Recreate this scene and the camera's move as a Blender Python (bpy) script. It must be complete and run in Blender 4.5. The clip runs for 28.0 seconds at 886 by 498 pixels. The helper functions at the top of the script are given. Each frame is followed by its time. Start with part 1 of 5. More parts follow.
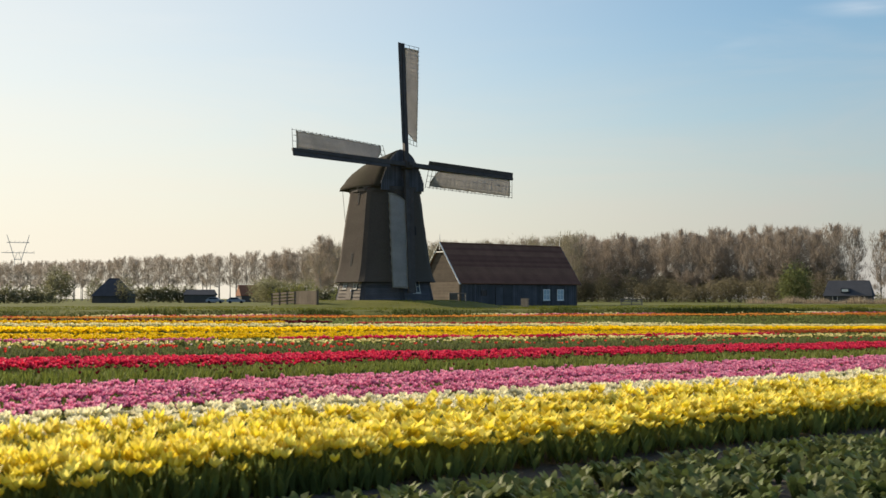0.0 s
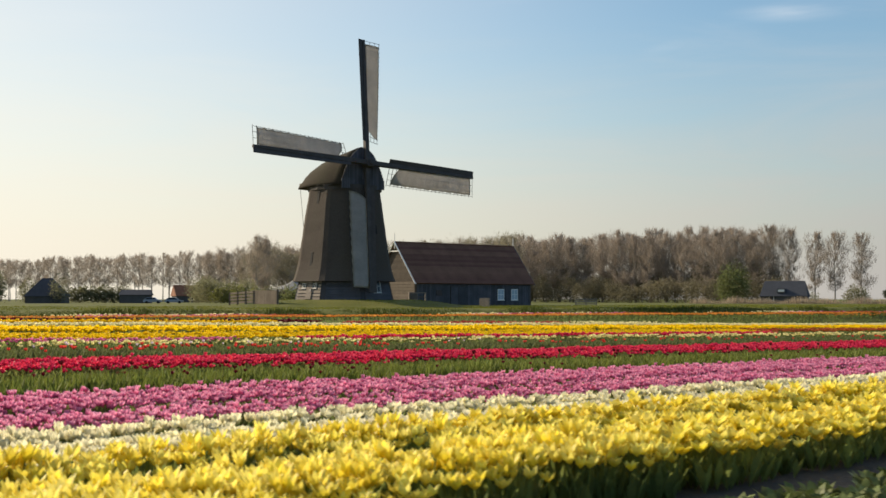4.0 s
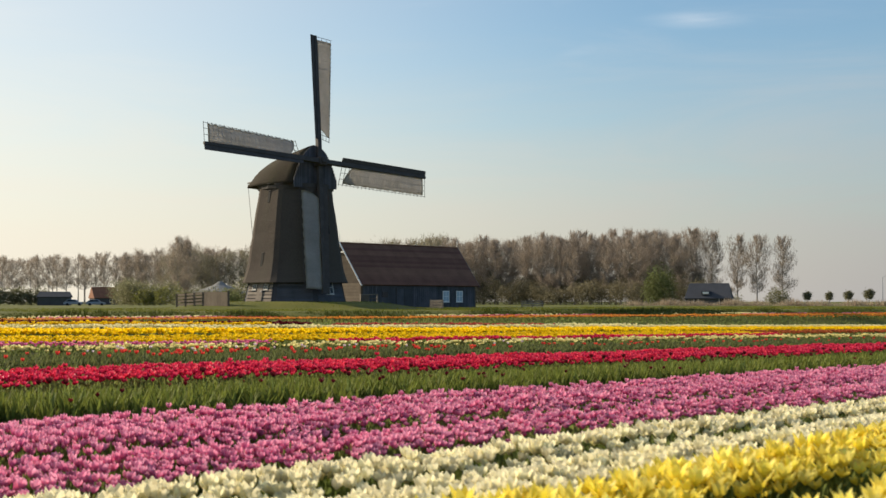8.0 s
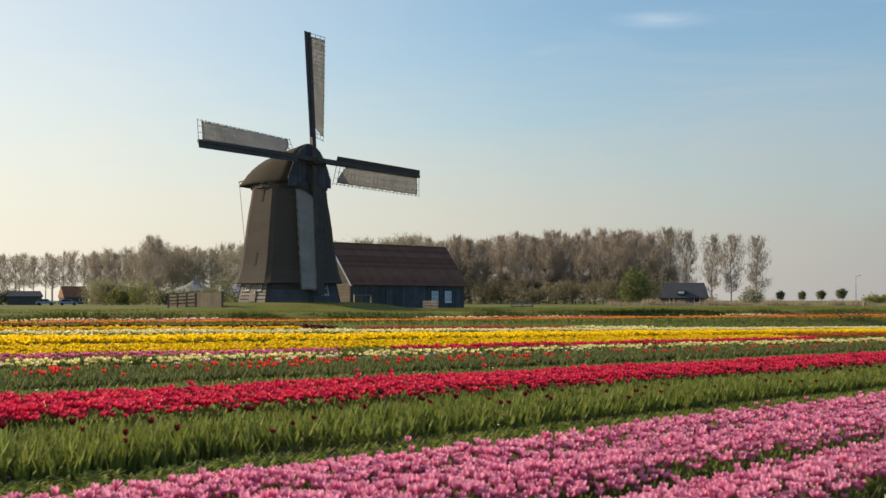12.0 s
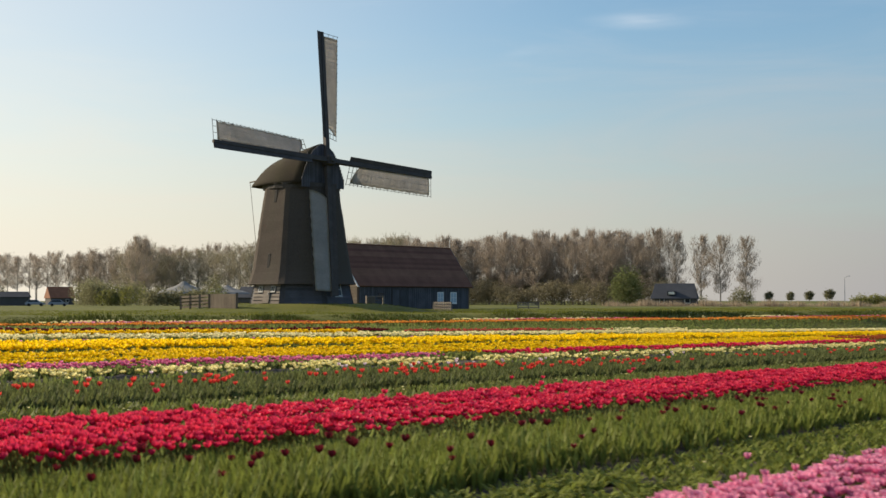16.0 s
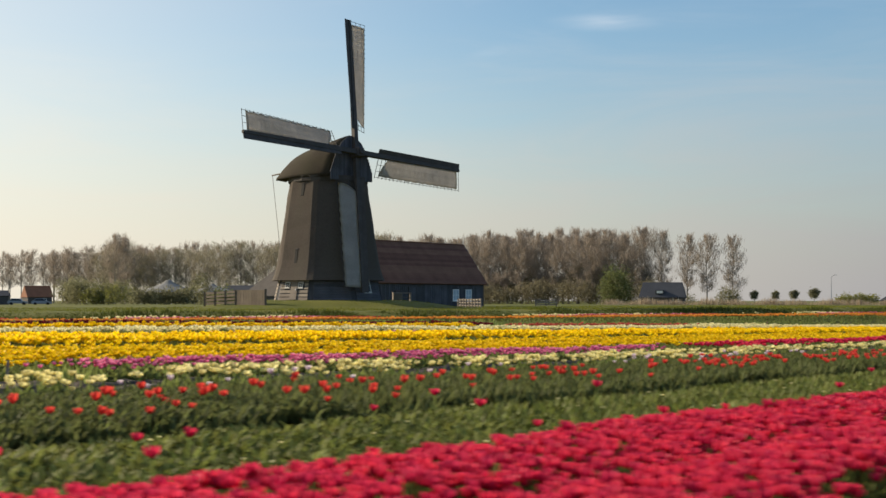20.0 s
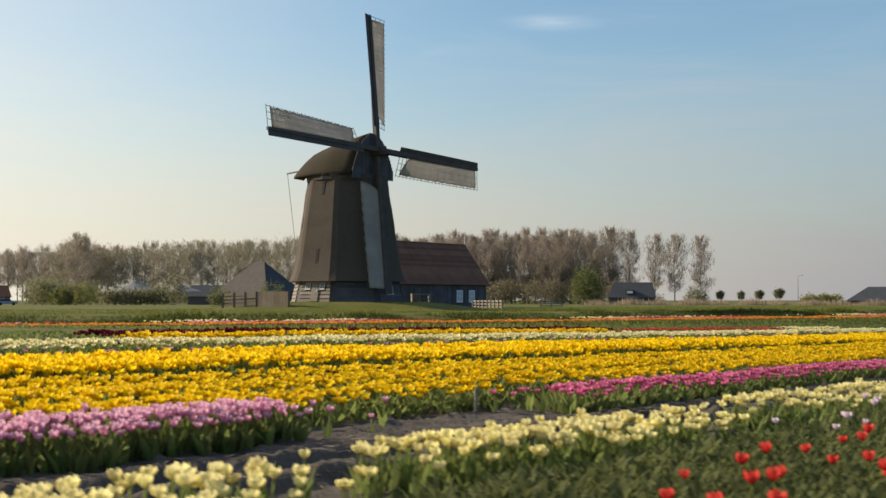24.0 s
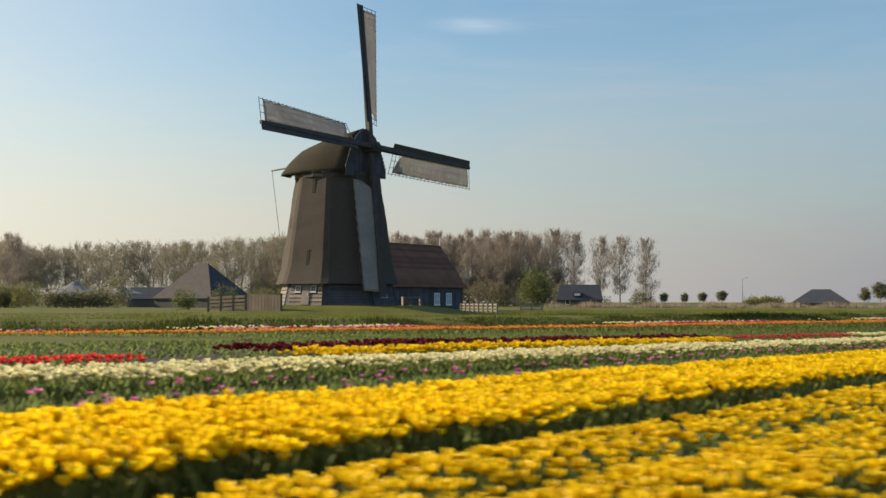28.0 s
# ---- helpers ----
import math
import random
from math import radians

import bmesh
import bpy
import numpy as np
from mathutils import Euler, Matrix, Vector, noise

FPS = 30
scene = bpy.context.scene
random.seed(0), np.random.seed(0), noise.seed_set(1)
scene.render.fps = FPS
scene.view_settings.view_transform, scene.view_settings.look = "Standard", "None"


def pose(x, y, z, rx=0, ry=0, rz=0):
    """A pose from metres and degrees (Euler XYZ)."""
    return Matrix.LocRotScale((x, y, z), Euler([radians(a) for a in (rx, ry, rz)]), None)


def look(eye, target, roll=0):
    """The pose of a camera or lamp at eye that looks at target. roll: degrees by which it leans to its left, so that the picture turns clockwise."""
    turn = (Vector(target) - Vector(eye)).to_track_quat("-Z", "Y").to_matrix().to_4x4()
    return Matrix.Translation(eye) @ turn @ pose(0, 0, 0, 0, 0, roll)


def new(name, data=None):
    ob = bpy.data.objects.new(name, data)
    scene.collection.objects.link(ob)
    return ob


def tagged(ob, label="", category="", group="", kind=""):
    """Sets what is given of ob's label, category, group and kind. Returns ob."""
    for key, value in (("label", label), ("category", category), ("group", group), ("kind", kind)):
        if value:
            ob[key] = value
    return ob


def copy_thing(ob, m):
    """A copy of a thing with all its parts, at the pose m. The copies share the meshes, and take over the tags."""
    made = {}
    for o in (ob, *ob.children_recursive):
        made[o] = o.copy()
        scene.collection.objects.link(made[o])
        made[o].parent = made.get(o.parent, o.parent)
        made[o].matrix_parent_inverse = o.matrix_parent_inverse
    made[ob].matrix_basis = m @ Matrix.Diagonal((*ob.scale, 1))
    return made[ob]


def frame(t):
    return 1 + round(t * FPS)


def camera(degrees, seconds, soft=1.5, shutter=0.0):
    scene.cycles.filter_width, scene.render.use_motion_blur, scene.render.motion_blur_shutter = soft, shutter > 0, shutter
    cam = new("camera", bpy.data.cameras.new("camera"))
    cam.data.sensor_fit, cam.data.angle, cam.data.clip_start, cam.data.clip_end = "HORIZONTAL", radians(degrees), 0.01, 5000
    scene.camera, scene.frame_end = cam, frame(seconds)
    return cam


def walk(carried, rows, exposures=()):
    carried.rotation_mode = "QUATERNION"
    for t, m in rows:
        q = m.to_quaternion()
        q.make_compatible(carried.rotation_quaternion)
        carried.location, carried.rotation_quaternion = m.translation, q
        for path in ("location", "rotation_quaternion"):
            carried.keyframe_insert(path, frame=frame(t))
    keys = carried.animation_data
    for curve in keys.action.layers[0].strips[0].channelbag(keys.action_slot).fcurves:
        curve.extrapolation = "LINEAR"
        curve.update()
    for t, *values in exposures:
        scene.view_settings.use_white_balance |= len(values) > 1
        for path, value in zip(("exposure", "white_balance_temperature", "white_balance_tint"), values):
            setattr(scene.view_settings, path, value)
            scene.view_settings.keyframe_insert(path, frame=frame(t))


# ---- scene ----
cam = camera(38, 28.0, shutter=0.6)
PATH = [
    (0.0, pose(18.619, -109.647, 1.335, 92.209, 0, 6.027)),
    (0.5, pose(18.270, -109.648, 1.333, 92.201, 0, 5.898)),
    (1.0, pose(17.920, -109.662, 1.324, 92.212, 0, 5.632)),
    (1.5, pose(17.617, -109.637, 1.282, 92.217, 0, 5.337)),
    (2.0, pose(17.319, -109.589, 1.257, 92.213, 0, 4.991)),
    (2.5, pose(17.026, -109.472, 1.258, 92.230, 0, 4.568)),
    (4.5, pose(15.267, -108.490, 1.251, 92.237, 0, 2.337)),
    (5.0, pose(14.717, -108.286, 1.253, 92.256, 0, 1.826)),
    (5.5, pose(14.173, -108.080, 1.217, 92.272, 0, 1.294)),
    (6.0, pose(13.631, -107.877, 1.197, 92.274, 0, 0.812)),
    (6.5, pose(13.202, -107.610, 1.185, 92.278, 0, 0.430)),
    (7.0, pose(12.861, -107.371, 1.196, 92.322, 0, -0.063)),
    (7.5, pose(12.583, -107.130, 1.186, 92.324, 0, -0.489)),
    (8.0, pose(12.267, -106.816, 1.199, 92.337, 0, -0.948)),
    (8.5, pose(11.924, -106.525, 1.256, 92.330, 0, -1.349)),
    (9.0, pose(11.523, -106.210, 1.316, 92.338, 0, -1.722)),
    (9.5, pose(11.132, -105.933, 1.319, 92.343, 0, -1.959)),
    (10.0, pose(10.725, -105.706, 1.283, 92.337, 0, -2.110)),
    (10.5, pose(10.485, -105.623, 1.312, 92.325, 0, -2.218)),
    (11.0, pose(10.245, -105.566, 1.342, 92.306, 0, -2.285)),
    (11.5, pose(9.973, -105.421, 1.347, 92.293, 0, -2.381)),
    (12.0, pose(9.702, -105.296, 1.369, 92.286, 0, -2.492)),
    (12.5, pose(9.461, -105.210, 1.381, 92.276, 0, -2.596)),
    (14.5, pose(8.170, -105.217, 1.363, 92.294, 0, -3.066)),
    (15.0, pose(7.747, -105.174, 1.383, 92.282, 0, -3.169)),
    (15.5, pose(7.339, -104.982, 1.438, 92.291, 0, -3.290)),
    (16.0, pose(6.856, -104.666, 1.446, 92.302, 0, -3.406)),
    (16.5, pose(6.420, -104.308, 1.485, 92.280, 0, -3.516)),
    (17.0, pose(5.899, -104.013, 1.468, 92.272, 0, -3.671)),
    (17.5, pose(5.373, -103.623, 1.418, 92.284, 0, -3.850)),
    (18.0, pose(4.764, -103.196, 1.367, 92.273, 0, -4.056)),
    (18.5, pose(4.130, -102.734, 1.301, 92.283, 0, -4.238)),
    (19.0, pose(3.391, -102.295, 1.248, 92.282, 0, -4.419)),
    (19.5, pose(2.639, -101.788, 1.206, 92.297, 0, -4.640)),
    (20.0, pose(1.752, -101.234, 1.163, 92.304, 0, -4.910)),
    (20.5, pose(0.879, -100.693, 1.134, 92.283, 0, -5.188)),
    (21.0, pose(-0.078, -100.146, 1.123, 92.282, 0, -5.473)),
    (21.5, pose(-0.941, -99.688, 1.127, 92.287, 0, -5.707)),
    (22.0, pose(-1.763, -99.239, 1.145, 92.287, 0, -5.985)),
    (22.5, pose(-2.456, -98.899, 1.175, 92.287, 0, -6.280)),
    (24.5, pose(-4.621, -98.096, 1.378, 92.280, 0, -7.675)),
    (25.0, pose(-5.100, -97.558, 1.401, 92.290, 0, -8.016)),
    (25.5, pose(-5.535, -96.938, 1.398, 92.306, 0, -8.377)),
    (26.0, pose(-6.019, -96.255, 1.415, 92.304, 0, -8.812)),
    (26.5, pose(-6.511, -95.534, 1.424, 92.310, 0, -9.259)),
    (27.0, pose(-7.122, -94.719, 1.437, 92.316, 0, -9.736)),
    (27.5, pose(-7.875, -94.047, 1.449, 92.346, 0, -10.181)),
    (28.0, pose(-8.839, -93.393, 1.440, 92.367, 0, -10.660)),
]
walk(cam, PATH)

# world and light: a hazy evening sky, the sun low on the left behind the mill
world = bpy.data.worlds.new("sky")
scene.world = world
world.use_nodes = True
wt = world.node_tree
wt.nodes.clear()
w_out = wt.nodes.new("ShaderNodeOutputWorld")
w_bg = wt.nodes.new("ShaderNodeBackground")
sky = wt.nodes.new("ShaderNodeTexSky")
sky.sky_type = "NISHITA"
sky.sun_disc = False
SUN_EL, SUN_AZ = radians(24), radians(-66)      # azimuth from +y towards +x
sky.sun_elevation, sky.sun_rotation = SUN_EL, SUN_AZ
sky.air_density, sky.dust_density, sky.ozone_density = 1.05, 0.9, 1.6
w_bg.inputs["Strength"].default_value = 0.112
# thin high cirrus
w_tc = wt.nodes.new("ShaderNodeTexCoord")
w_map = wt.nodes.new("ShaderNodeMapping")
w_map.inputs["Scale"].default_value = (1.2, 1.2, 9.0)
w_noise = wt.nodes.new("ShaderNodeTexNoise")
w_noise.inputs["Scale"].default_value = 2.2
w_noise.inputs["Detail"].default_value = 7.0
w_noise.inputs["Roughness"].default_value = 0.62
w_noise.inputs["Distortion"].default_value = 0.6
w_ramp = wt.nodes.new("ShaderNodeValToRGB")
w_ramp.color_ramp.elements[0].position, w_ramp.color_ramp.elements[1].position = 0.45, 0.75
w_ramp.color_ramp.elements[1].color = (0.09, 0.09, 0.09, 1)
w_mix = wt.nodes.new("ShaderNodeMixRGB")
w_mix.inputs["Color2"].default_value = (7.2, 7.2, 7.3, 1)
wt.links.new(w_tc.outputs["Generated"], w_map.inputs["Vector"])
wt.links.new(w_map.outputs["Vector"], w_noise.inputs["Vector"])
wt.links.new(w_noise.outputs["Fac"], w_ramp.inputs["Fac"])
w_tone = wt.nodes.new("ShaderNodeMixRGB")
w_tone.blend_type = "MULTIPLY"
w_tone.inputs["Fac"].default_value = 1.0
w_tone.inputs["Color2"].default_value = (0.845, 0.985, 1.025, 1)
wt.links.new(sky.outputs["Color"], w_tone.inputs["Color1"])
wt.links.new(w_tone.outputs["Color"], w_mix.inputs["Color1"])
# two brighter streaks of cirrus high beyond the open fields: place, slope, half length, half depth, strength
w_streaks = []
for sx, sz, slope, hx, hz, k in ((0.2116, 0.2125, 0.0, 0.062, 0.0105, 1.0), (0.142, 0.197, 0.26, 0.052, 0.0075, 0.55), (-0.33, 0.205, 0.1, 0.10, 0.010, 0.5)):
    w_at, w_sc = wt.nodes.new("ShaderNodeMapping"), wt.nodes.new("ShaderNodeMapping")
    c_, s_ = math.cos(slope), math.sin(slope)
    w_at.inputs["Rotation"].default_value = (0, slope, 0)
    w_at.inputs["Location"].default_value = (-(c_ * sx + s_ * sz), 0, -(c_ * sz - s_ * sx))
    w_sc.inputs["Scale"].default_value = (1 / hx, 0, 1 / hz)
    w_len, w_str = wt.nodes.new("ShaderNodeVectorMath"), wt.nodes.new("ShaderNodeMapRange")
    w_len.operation = "LENGTH"
    w_str.interpolation_type = "SMOOTHSTEP"
    w_str.inputs["From Min"].default_value, w_str.inputs["From Max"].default_value = 0.0, 1.0
    w_str.inputs["To Min"].default_value, w_str.inputs["To Max"].default_value = k, 0.0
    wt.links.new(w_tc.outputs["Generated"], w_at.inputs["Vector"])
    wt.links.new(w_at.outputs["Vector"], w_sc.inputs["Vector"])
    wt.links.new(w_sc.outputs["Vector"], w_len.inputs[0])
    wt.links.new(w_len.outputs["Value"], w_str.inputs["Value"])
    w_streaks.append(w_str.outputs["Result"])
w_sn = wt.nodes.new("ShaderNodeMath")
w_sn.operation = "MULTIPLY"
w_all = wt.nodes.new("ShaderNodeMath")
w_all.operation = "MAXIMUM"
w_two, w_three = wt.nodes.new("ShaderNodeMath"), wt.nodes.new("ShaderNodeMath")
w_two.operation = w_three.operation = "MAXIMUM"
wt.links.new(w_streaks[0], w_two.inputs[0])
wt.links.new(w_streaks[1], w_two.inputs[1])
wt.links.new(w_two.outputs["Value"], w_three.inputs[0])
wt.links.new(w_streaks[2], w_three.inputs[1])
wt.links.new(w_three.outputs["Value"], w_sn.inputs[0])
w_fine = wt.nodes.new("ShaderNodeTexNoise")
w_fine.inputs["Scale"].default_value, w_fine.inputs["Detail"].default_value = 9.0, 6.0
w_fr = wt.nodes.new("ShaderNodeMapRange")
w_fr.inputs["From Min"].default_value, w_fr.inputs["From Max"].default_value = 0.4, 0.7
w_fr.inputs["To Max"].default_value = 0.26
wt.links.new(w_map.outputs["Vector"], w_fine.inputs["Vector"])
wt.links.new(w_fine.outputs["Fac"], w_fr.inputs["Value"])
wt.links.new(w_fr.outputs["Result"], w_sn.inputs[1])
wt.links.new(w_ramp.outputs["Color"], w_all.inputs[0])
wt.links.new(w_sn.outputs["Value"], w_all.inputs[1])
wt.links.new(w_all.outputs["Value"], w_mix.inputs["Fac"])
# pale haze low over the horizon, all round
w_sep = wt.nodes.new("ShaderNodeSeparateXYZ")
w_hz = wt.nodes.new("ShaderNodeMapRange")
w_hz.interpolation_type = "SMOOTHSTEP"
w_hz.inputs["From Min"].default_value, w_hz.inputs["From Max"].default_value = -0.01, 0.235
w_hz.inputs["To Min"].default_value, w_hz.inputs["To Max"].default_value = 0.92, 0.0
w_haze = wt.nodes.new("ShaderNodeMixRGB")
w_dot = wt.nodes.new("ShaderNodeVectorMath")
w_dot.operation = "DOT_PRODUCT"
w_dot.inputs[1].default_value = (math.sin(SUN_AZ), math.cos(SUN_AZ), 0.0)
w_side = wt.nodes.new("ShaderNodeMapRange")
w_side.inputs["From Min"].default_value, w_side.inputs["From Max"].default_value = -0.1, 0.9
w_hcol = wt.nodes.new("ShaderNodeMixRGB")
w_hcol.inputs["Color1"].default_value, w_hcol.inputs["Color2"].default_value = (2.58, 2.54, 2.76, 1), (7.6, 6.75, 5.2, 1)
wt.links.new(w_tc.outputs["Generated"], w_dot.inputs[0])
wt.links.new(w_dot.outputs["Value"], w_side.inputs["Value"])
wt.links.new(w_side.outputs["Result"], w_hcol.inputs["Fac"])
wt.links.new(w_hcol.outputs["Color"], w_haze.inputs["Color2"])
wt.links.new(w_tc.outputs["Generated"], w_sep.inputs["Vector"])
w_wav = wt.nodes.new("ShaderNodeMath")
w_wav.operation = "MULTIPLY_ADD"
w_wav.inputs[1].default_value = -0.11
wt.links.new(w_noise.outputs["Fac"], w_wav.inputs[0])
w_off = wt.nodes.new("ShaderNodeMath")
w_off.operation = "ADD"
w_off.inputs[1].default_value = 0.055
wt.links.new(w_sep.outputs["Z"], w_off.inputs[0])
wt.links.new(w_off.outputs["Value"], w_wav.inputs[2])
wt.links.new(w_wav.outputs["Value"], w_hz.inputs["Value"])
wt.links.new(w_hz.outputs["Result"], w_haze.inputs["Fac"])
wt.links.new(w_mix.outputs["Color"], w_haze.inputs["Color1"])
# milky brightness round the sun
w_sund = wt.nodes.new("ShaderNodeVectorMath")
w_sund.operation = "DOT_PRODUCT"
w_sund.inputs[1].default_value = (math.sin(SUN_AZ) * math.cos(SUN_EL), math.cos(SUN_AZ) * math.cos(SUN_EL), math.sin(SUN_EL))
w_gl = wt.nodes.new("ShaderNodeMapRange")
w_gl.interpolation_type = "SMOOTHSTEP"
w_gl.inputs["From Min"].default_value, w_gl.inputs["From Max"].default_value = 0.25, 1.0
w_gl.inputs["To Max"].default_value = 0.8
w_glow = wt.nodes.new("ShaderNodeMixRGB")
w_glow.inputs["Color2"].default_value = (7.15, 6.62, 5.75, 1)
wt.links.new(w_tc.outputs["Generated"], w_sund.inputs[0])
wt.links.new(w_sund.outputs["Value"], w_gl.inputs["Value"])
wt.links.new(w_gl.outputs["Result"], w_glow.inputs["Fac"])
wt.links.new(w_haze.outputs["Color"], w_glow.inputs["Color1"])
wt.links.new(w_glow.outputs["Color"], w_bg.inputs["Color"])
wt.links.new(w_bg.outputs["Background"], w_out.inputs["Surface"])
to_sun = Vector((math.sin(SUN_AZ) * math.cos(SUN_EL), math.cos(SUN_AZ) * math.cos(SUN_EL), math.sin(SUN_EL)))
sun = new("sun", bpy.data.lights.new("sun", "SUN"))
sun.data.energy, sun.data.angle, sun.data.color = 4.7, radians(0.8), (1.0, 0.84, 0.62)
scene.view_settings.exposure = 0.32
sun.matrix_world = look(to_sun * 200, (0, 0, 0))


# ---- materials ----
def material(name, colour, rough=0.8, vary=0.25, scale=4.0, fine=40.0, bump=0.3, trans=0.0, island=0.0, per_object=0.0,
             metal=0.0, stretch=(1, 1, 1), tint=None, tint_amount=0.5):
    m = bpy.data.materials.new(name)
    m.use_nodes = True
    nt = m.node_tree
    N, L = nt.nodes, nt.links
    bsdf, out = N["Principled BSDF"], N["Material Output"]
    bsdf.inputs["Roughness"].default_value = rough
    bsdf.inputs["Metallic"].default_value = metal
    bsdf.inputs["Specular IOR Level"].default_value = 0.25
    tc, mp = N.new("ShaderNodeTexCoord"), N.new("ShaderNodeMapping")
    mp.inputs["Scale"].default_value = stretch
    L.new(tc.outputs["Object"], mp.inputs["Vector"])
    n1, n2 = N.new("ShaderNodeTexNoise"), N.new("ShaderNodeTexNoise")
    n1.inputs["Scale"].default_value, n1.inputs["Detail"].default_value = scale, 4
    n2.inputs["Scale"].default_value, n2.inputs["Detail"].default_value = fine, 3
    L.new(mp.outputs["Vector"], n1.inputs["Vector"])
    L.new(mp.outputs["Vector"], n2.inputs["Vector"])
    add = N.new("ShaderNodeMath")
    add.operation = "ADD"
    L.new(n1.outputs["Fac"], add.inputs[0])
    L.new(n2.outputs["Fac"], add.inputs[1])
    rng = N.new("ShaderNodeMapRange")
    rng.inputs["From Min"].default_value, rng.inputs["From Max"].default_value = 0.6, 1.4
    rng.inputs["To Min"].default_value, rng.inputs["To Max"].default_value = 1 - vary, 1 + vary
    L.new(add.outputs["Value"], rng.inputs["Value"])
    hsv = N.new("ShaderNodeHueSaturation")
    hsv.inputs["Color"].default_value = (*colour, 1)
    last = None
    if tint:
        mx = N.new("ShaderNodeMixRGB")
        mx.inputs["Color1"].default_value, mx.inputs["Color2"].default_value = (*colour, 1), (*tint, 1)
        r2 = N.new("ShaderNodeMapRange")
        r2.inputs["From Min"].default_value, r2.inputs["From Max"].default_value = 0.42, 0.62
        r2.inputs["To Max"].default_value = tint_amount
        L.new(n1.outputs["Fac"], r2.inputs["Value"])
        L.new(r2.outputs["Result"], mx.inputs["Fac"])
        L.new(mx.outputs["Color"], hsv.inputs["Color"])
    value = rng.outputs["Result"]
    if island or per_object:
        if island:
            src = N.new("ShaderNodeNewGeometry").outputs["Random Per Island"]
        else:
            src = N.new("ShaderNodeObjectInfo").outputs["Random"]
        k = island or per_object
        r3 = N.new("ShaderNodeMapRange")
        r3.inputs["To Min"].default_value, r3.inputs["To Max"].default_value = 1 - k, 1 + k
        L.new(src, r3.inputs["Value"])
        mul = N.new("ShaderNodeMath")
        mul.operation = "MULTIPLY"
        L.new(value, mul.inputs[0])
        L.new(r3.outputs["Result"], mul.inputs[1])
        value = mul.outputs["Value"]
        r4 = N.new("ShaderNodeMapRange")
        r4.inputs["To Min"].default_value, r4.inputs["To Max"].default_value = 0.5 - 0.03 * k, 0.5 + 0.03 * k
        L.new(src, r4.inputs["Value"])
        L.new(r4.outputs["Result"], hsv.inputs["Hue"])
    L.new(value, hsv.inputs["Value"])
    L.new(hsv.outputs["Color"], bsdf.inputs["Base Color"])
    if bump:
        b = N.new("ShaderNodeBump")
        b.inputs["Strength"].default_value = bump
        b.inputs["Distance"].default_value = 0.02
        L.new(add.outputs["Value"], b.inputs["Height"])
        L.new(b.outputs["Normal"], bsdf.inputs["Normal"])
    if trans:
        tr, ms = N.new("ShaderNodeBsdfTranslucent"), N.new("ShaderNodeMixShader")
        L.new(hsv.outputs["Color"], tr.inputs["Color"])
        ms.inputs["Fac"].default_value = trans
        L.new(bsdf.outputs["BSDF"], ms.inputs[1])
        L.new(tr.outputs["BSDF"], ms.inputs[2])
        L.new(ms.outputs["Shader"], out.inputs["Surface"])
    return m


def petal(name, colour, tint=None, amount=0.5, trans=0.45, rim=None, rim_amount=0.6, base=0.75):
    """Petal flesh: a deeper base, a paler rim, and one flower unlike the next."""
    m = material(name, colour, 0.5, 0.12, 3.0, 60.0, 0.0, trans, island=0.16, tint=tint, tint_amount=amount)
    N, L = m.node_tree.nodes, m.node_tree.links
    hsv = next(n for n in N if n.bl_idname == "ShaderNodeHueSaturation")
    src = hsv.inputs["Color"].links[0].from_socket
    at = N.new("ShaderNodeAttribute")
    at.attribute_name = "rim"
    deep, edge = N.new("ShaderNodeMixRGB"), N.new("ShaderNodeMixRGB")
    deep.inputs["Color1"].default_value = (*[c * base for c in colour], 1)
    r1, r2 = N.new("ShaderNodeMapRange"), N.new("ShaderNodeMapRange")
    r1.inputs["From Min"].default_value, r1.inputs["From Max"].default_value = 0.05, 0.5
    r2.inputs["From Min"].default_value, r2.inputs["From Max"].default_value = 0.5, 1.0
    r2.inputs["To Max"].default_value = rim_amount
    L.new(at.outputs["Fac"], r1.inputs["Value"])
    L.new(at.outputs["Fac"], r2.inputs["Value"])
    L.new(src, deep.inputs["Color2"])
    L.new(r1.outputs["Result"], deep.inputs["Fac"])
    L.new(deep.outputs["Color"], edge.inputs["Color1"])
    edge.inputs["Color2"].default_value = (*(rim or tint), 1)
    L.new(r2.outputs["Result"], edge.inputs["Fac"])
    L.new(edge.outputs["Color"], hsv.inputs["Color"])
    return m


M_SOIL = material("field_soil", (0.086, 0.072, 0.06), 0.95, 0.4, 1.3, 24.0, 0.9)
M_STRAWBITS = material("dry_straw", (0.26, 0.215, 0.15), 0.9, 0.3, 3.0, 40.0, 0.0, island=0.35)
M_GRASS = material("meadow_grass", (0.092, 0.105, 0.012), 0.9, 0.3, 0.25, 6.0, 0.8, tint=(0.13, 0.125, 0.02), tint_amount=0.7)
M_LEAF = material("tulip_leaf", (0.185, 0.228, 0.068), 0.7, 0.22, 2.0, 30.0, 0.0, 0.62, island=0.25)
M_LEAF_DARK = material("dull_tulip_leaf", (0.128, 0.146, 0.05), 0.7, 0.25, 2.0, 30.0, 0.0, 0.5, island=0.3)
M_LEAF_LIGHT = material("young_tulip_leaf", (0.185, 0.215, 0.042), 0.7, 0.22, 2.0, 30.0, 0.0, 0.4, island=0.22)
M_LEAF_OLIVE = material("olive_lily_leaf", (0.155, 0.182, 0.042), 0.6, 0.25, 2.0, 30.0, 0.0, 0.45, island=0.35, tint=(0.21, 0.22, 0.07), tint_amount=0.5)
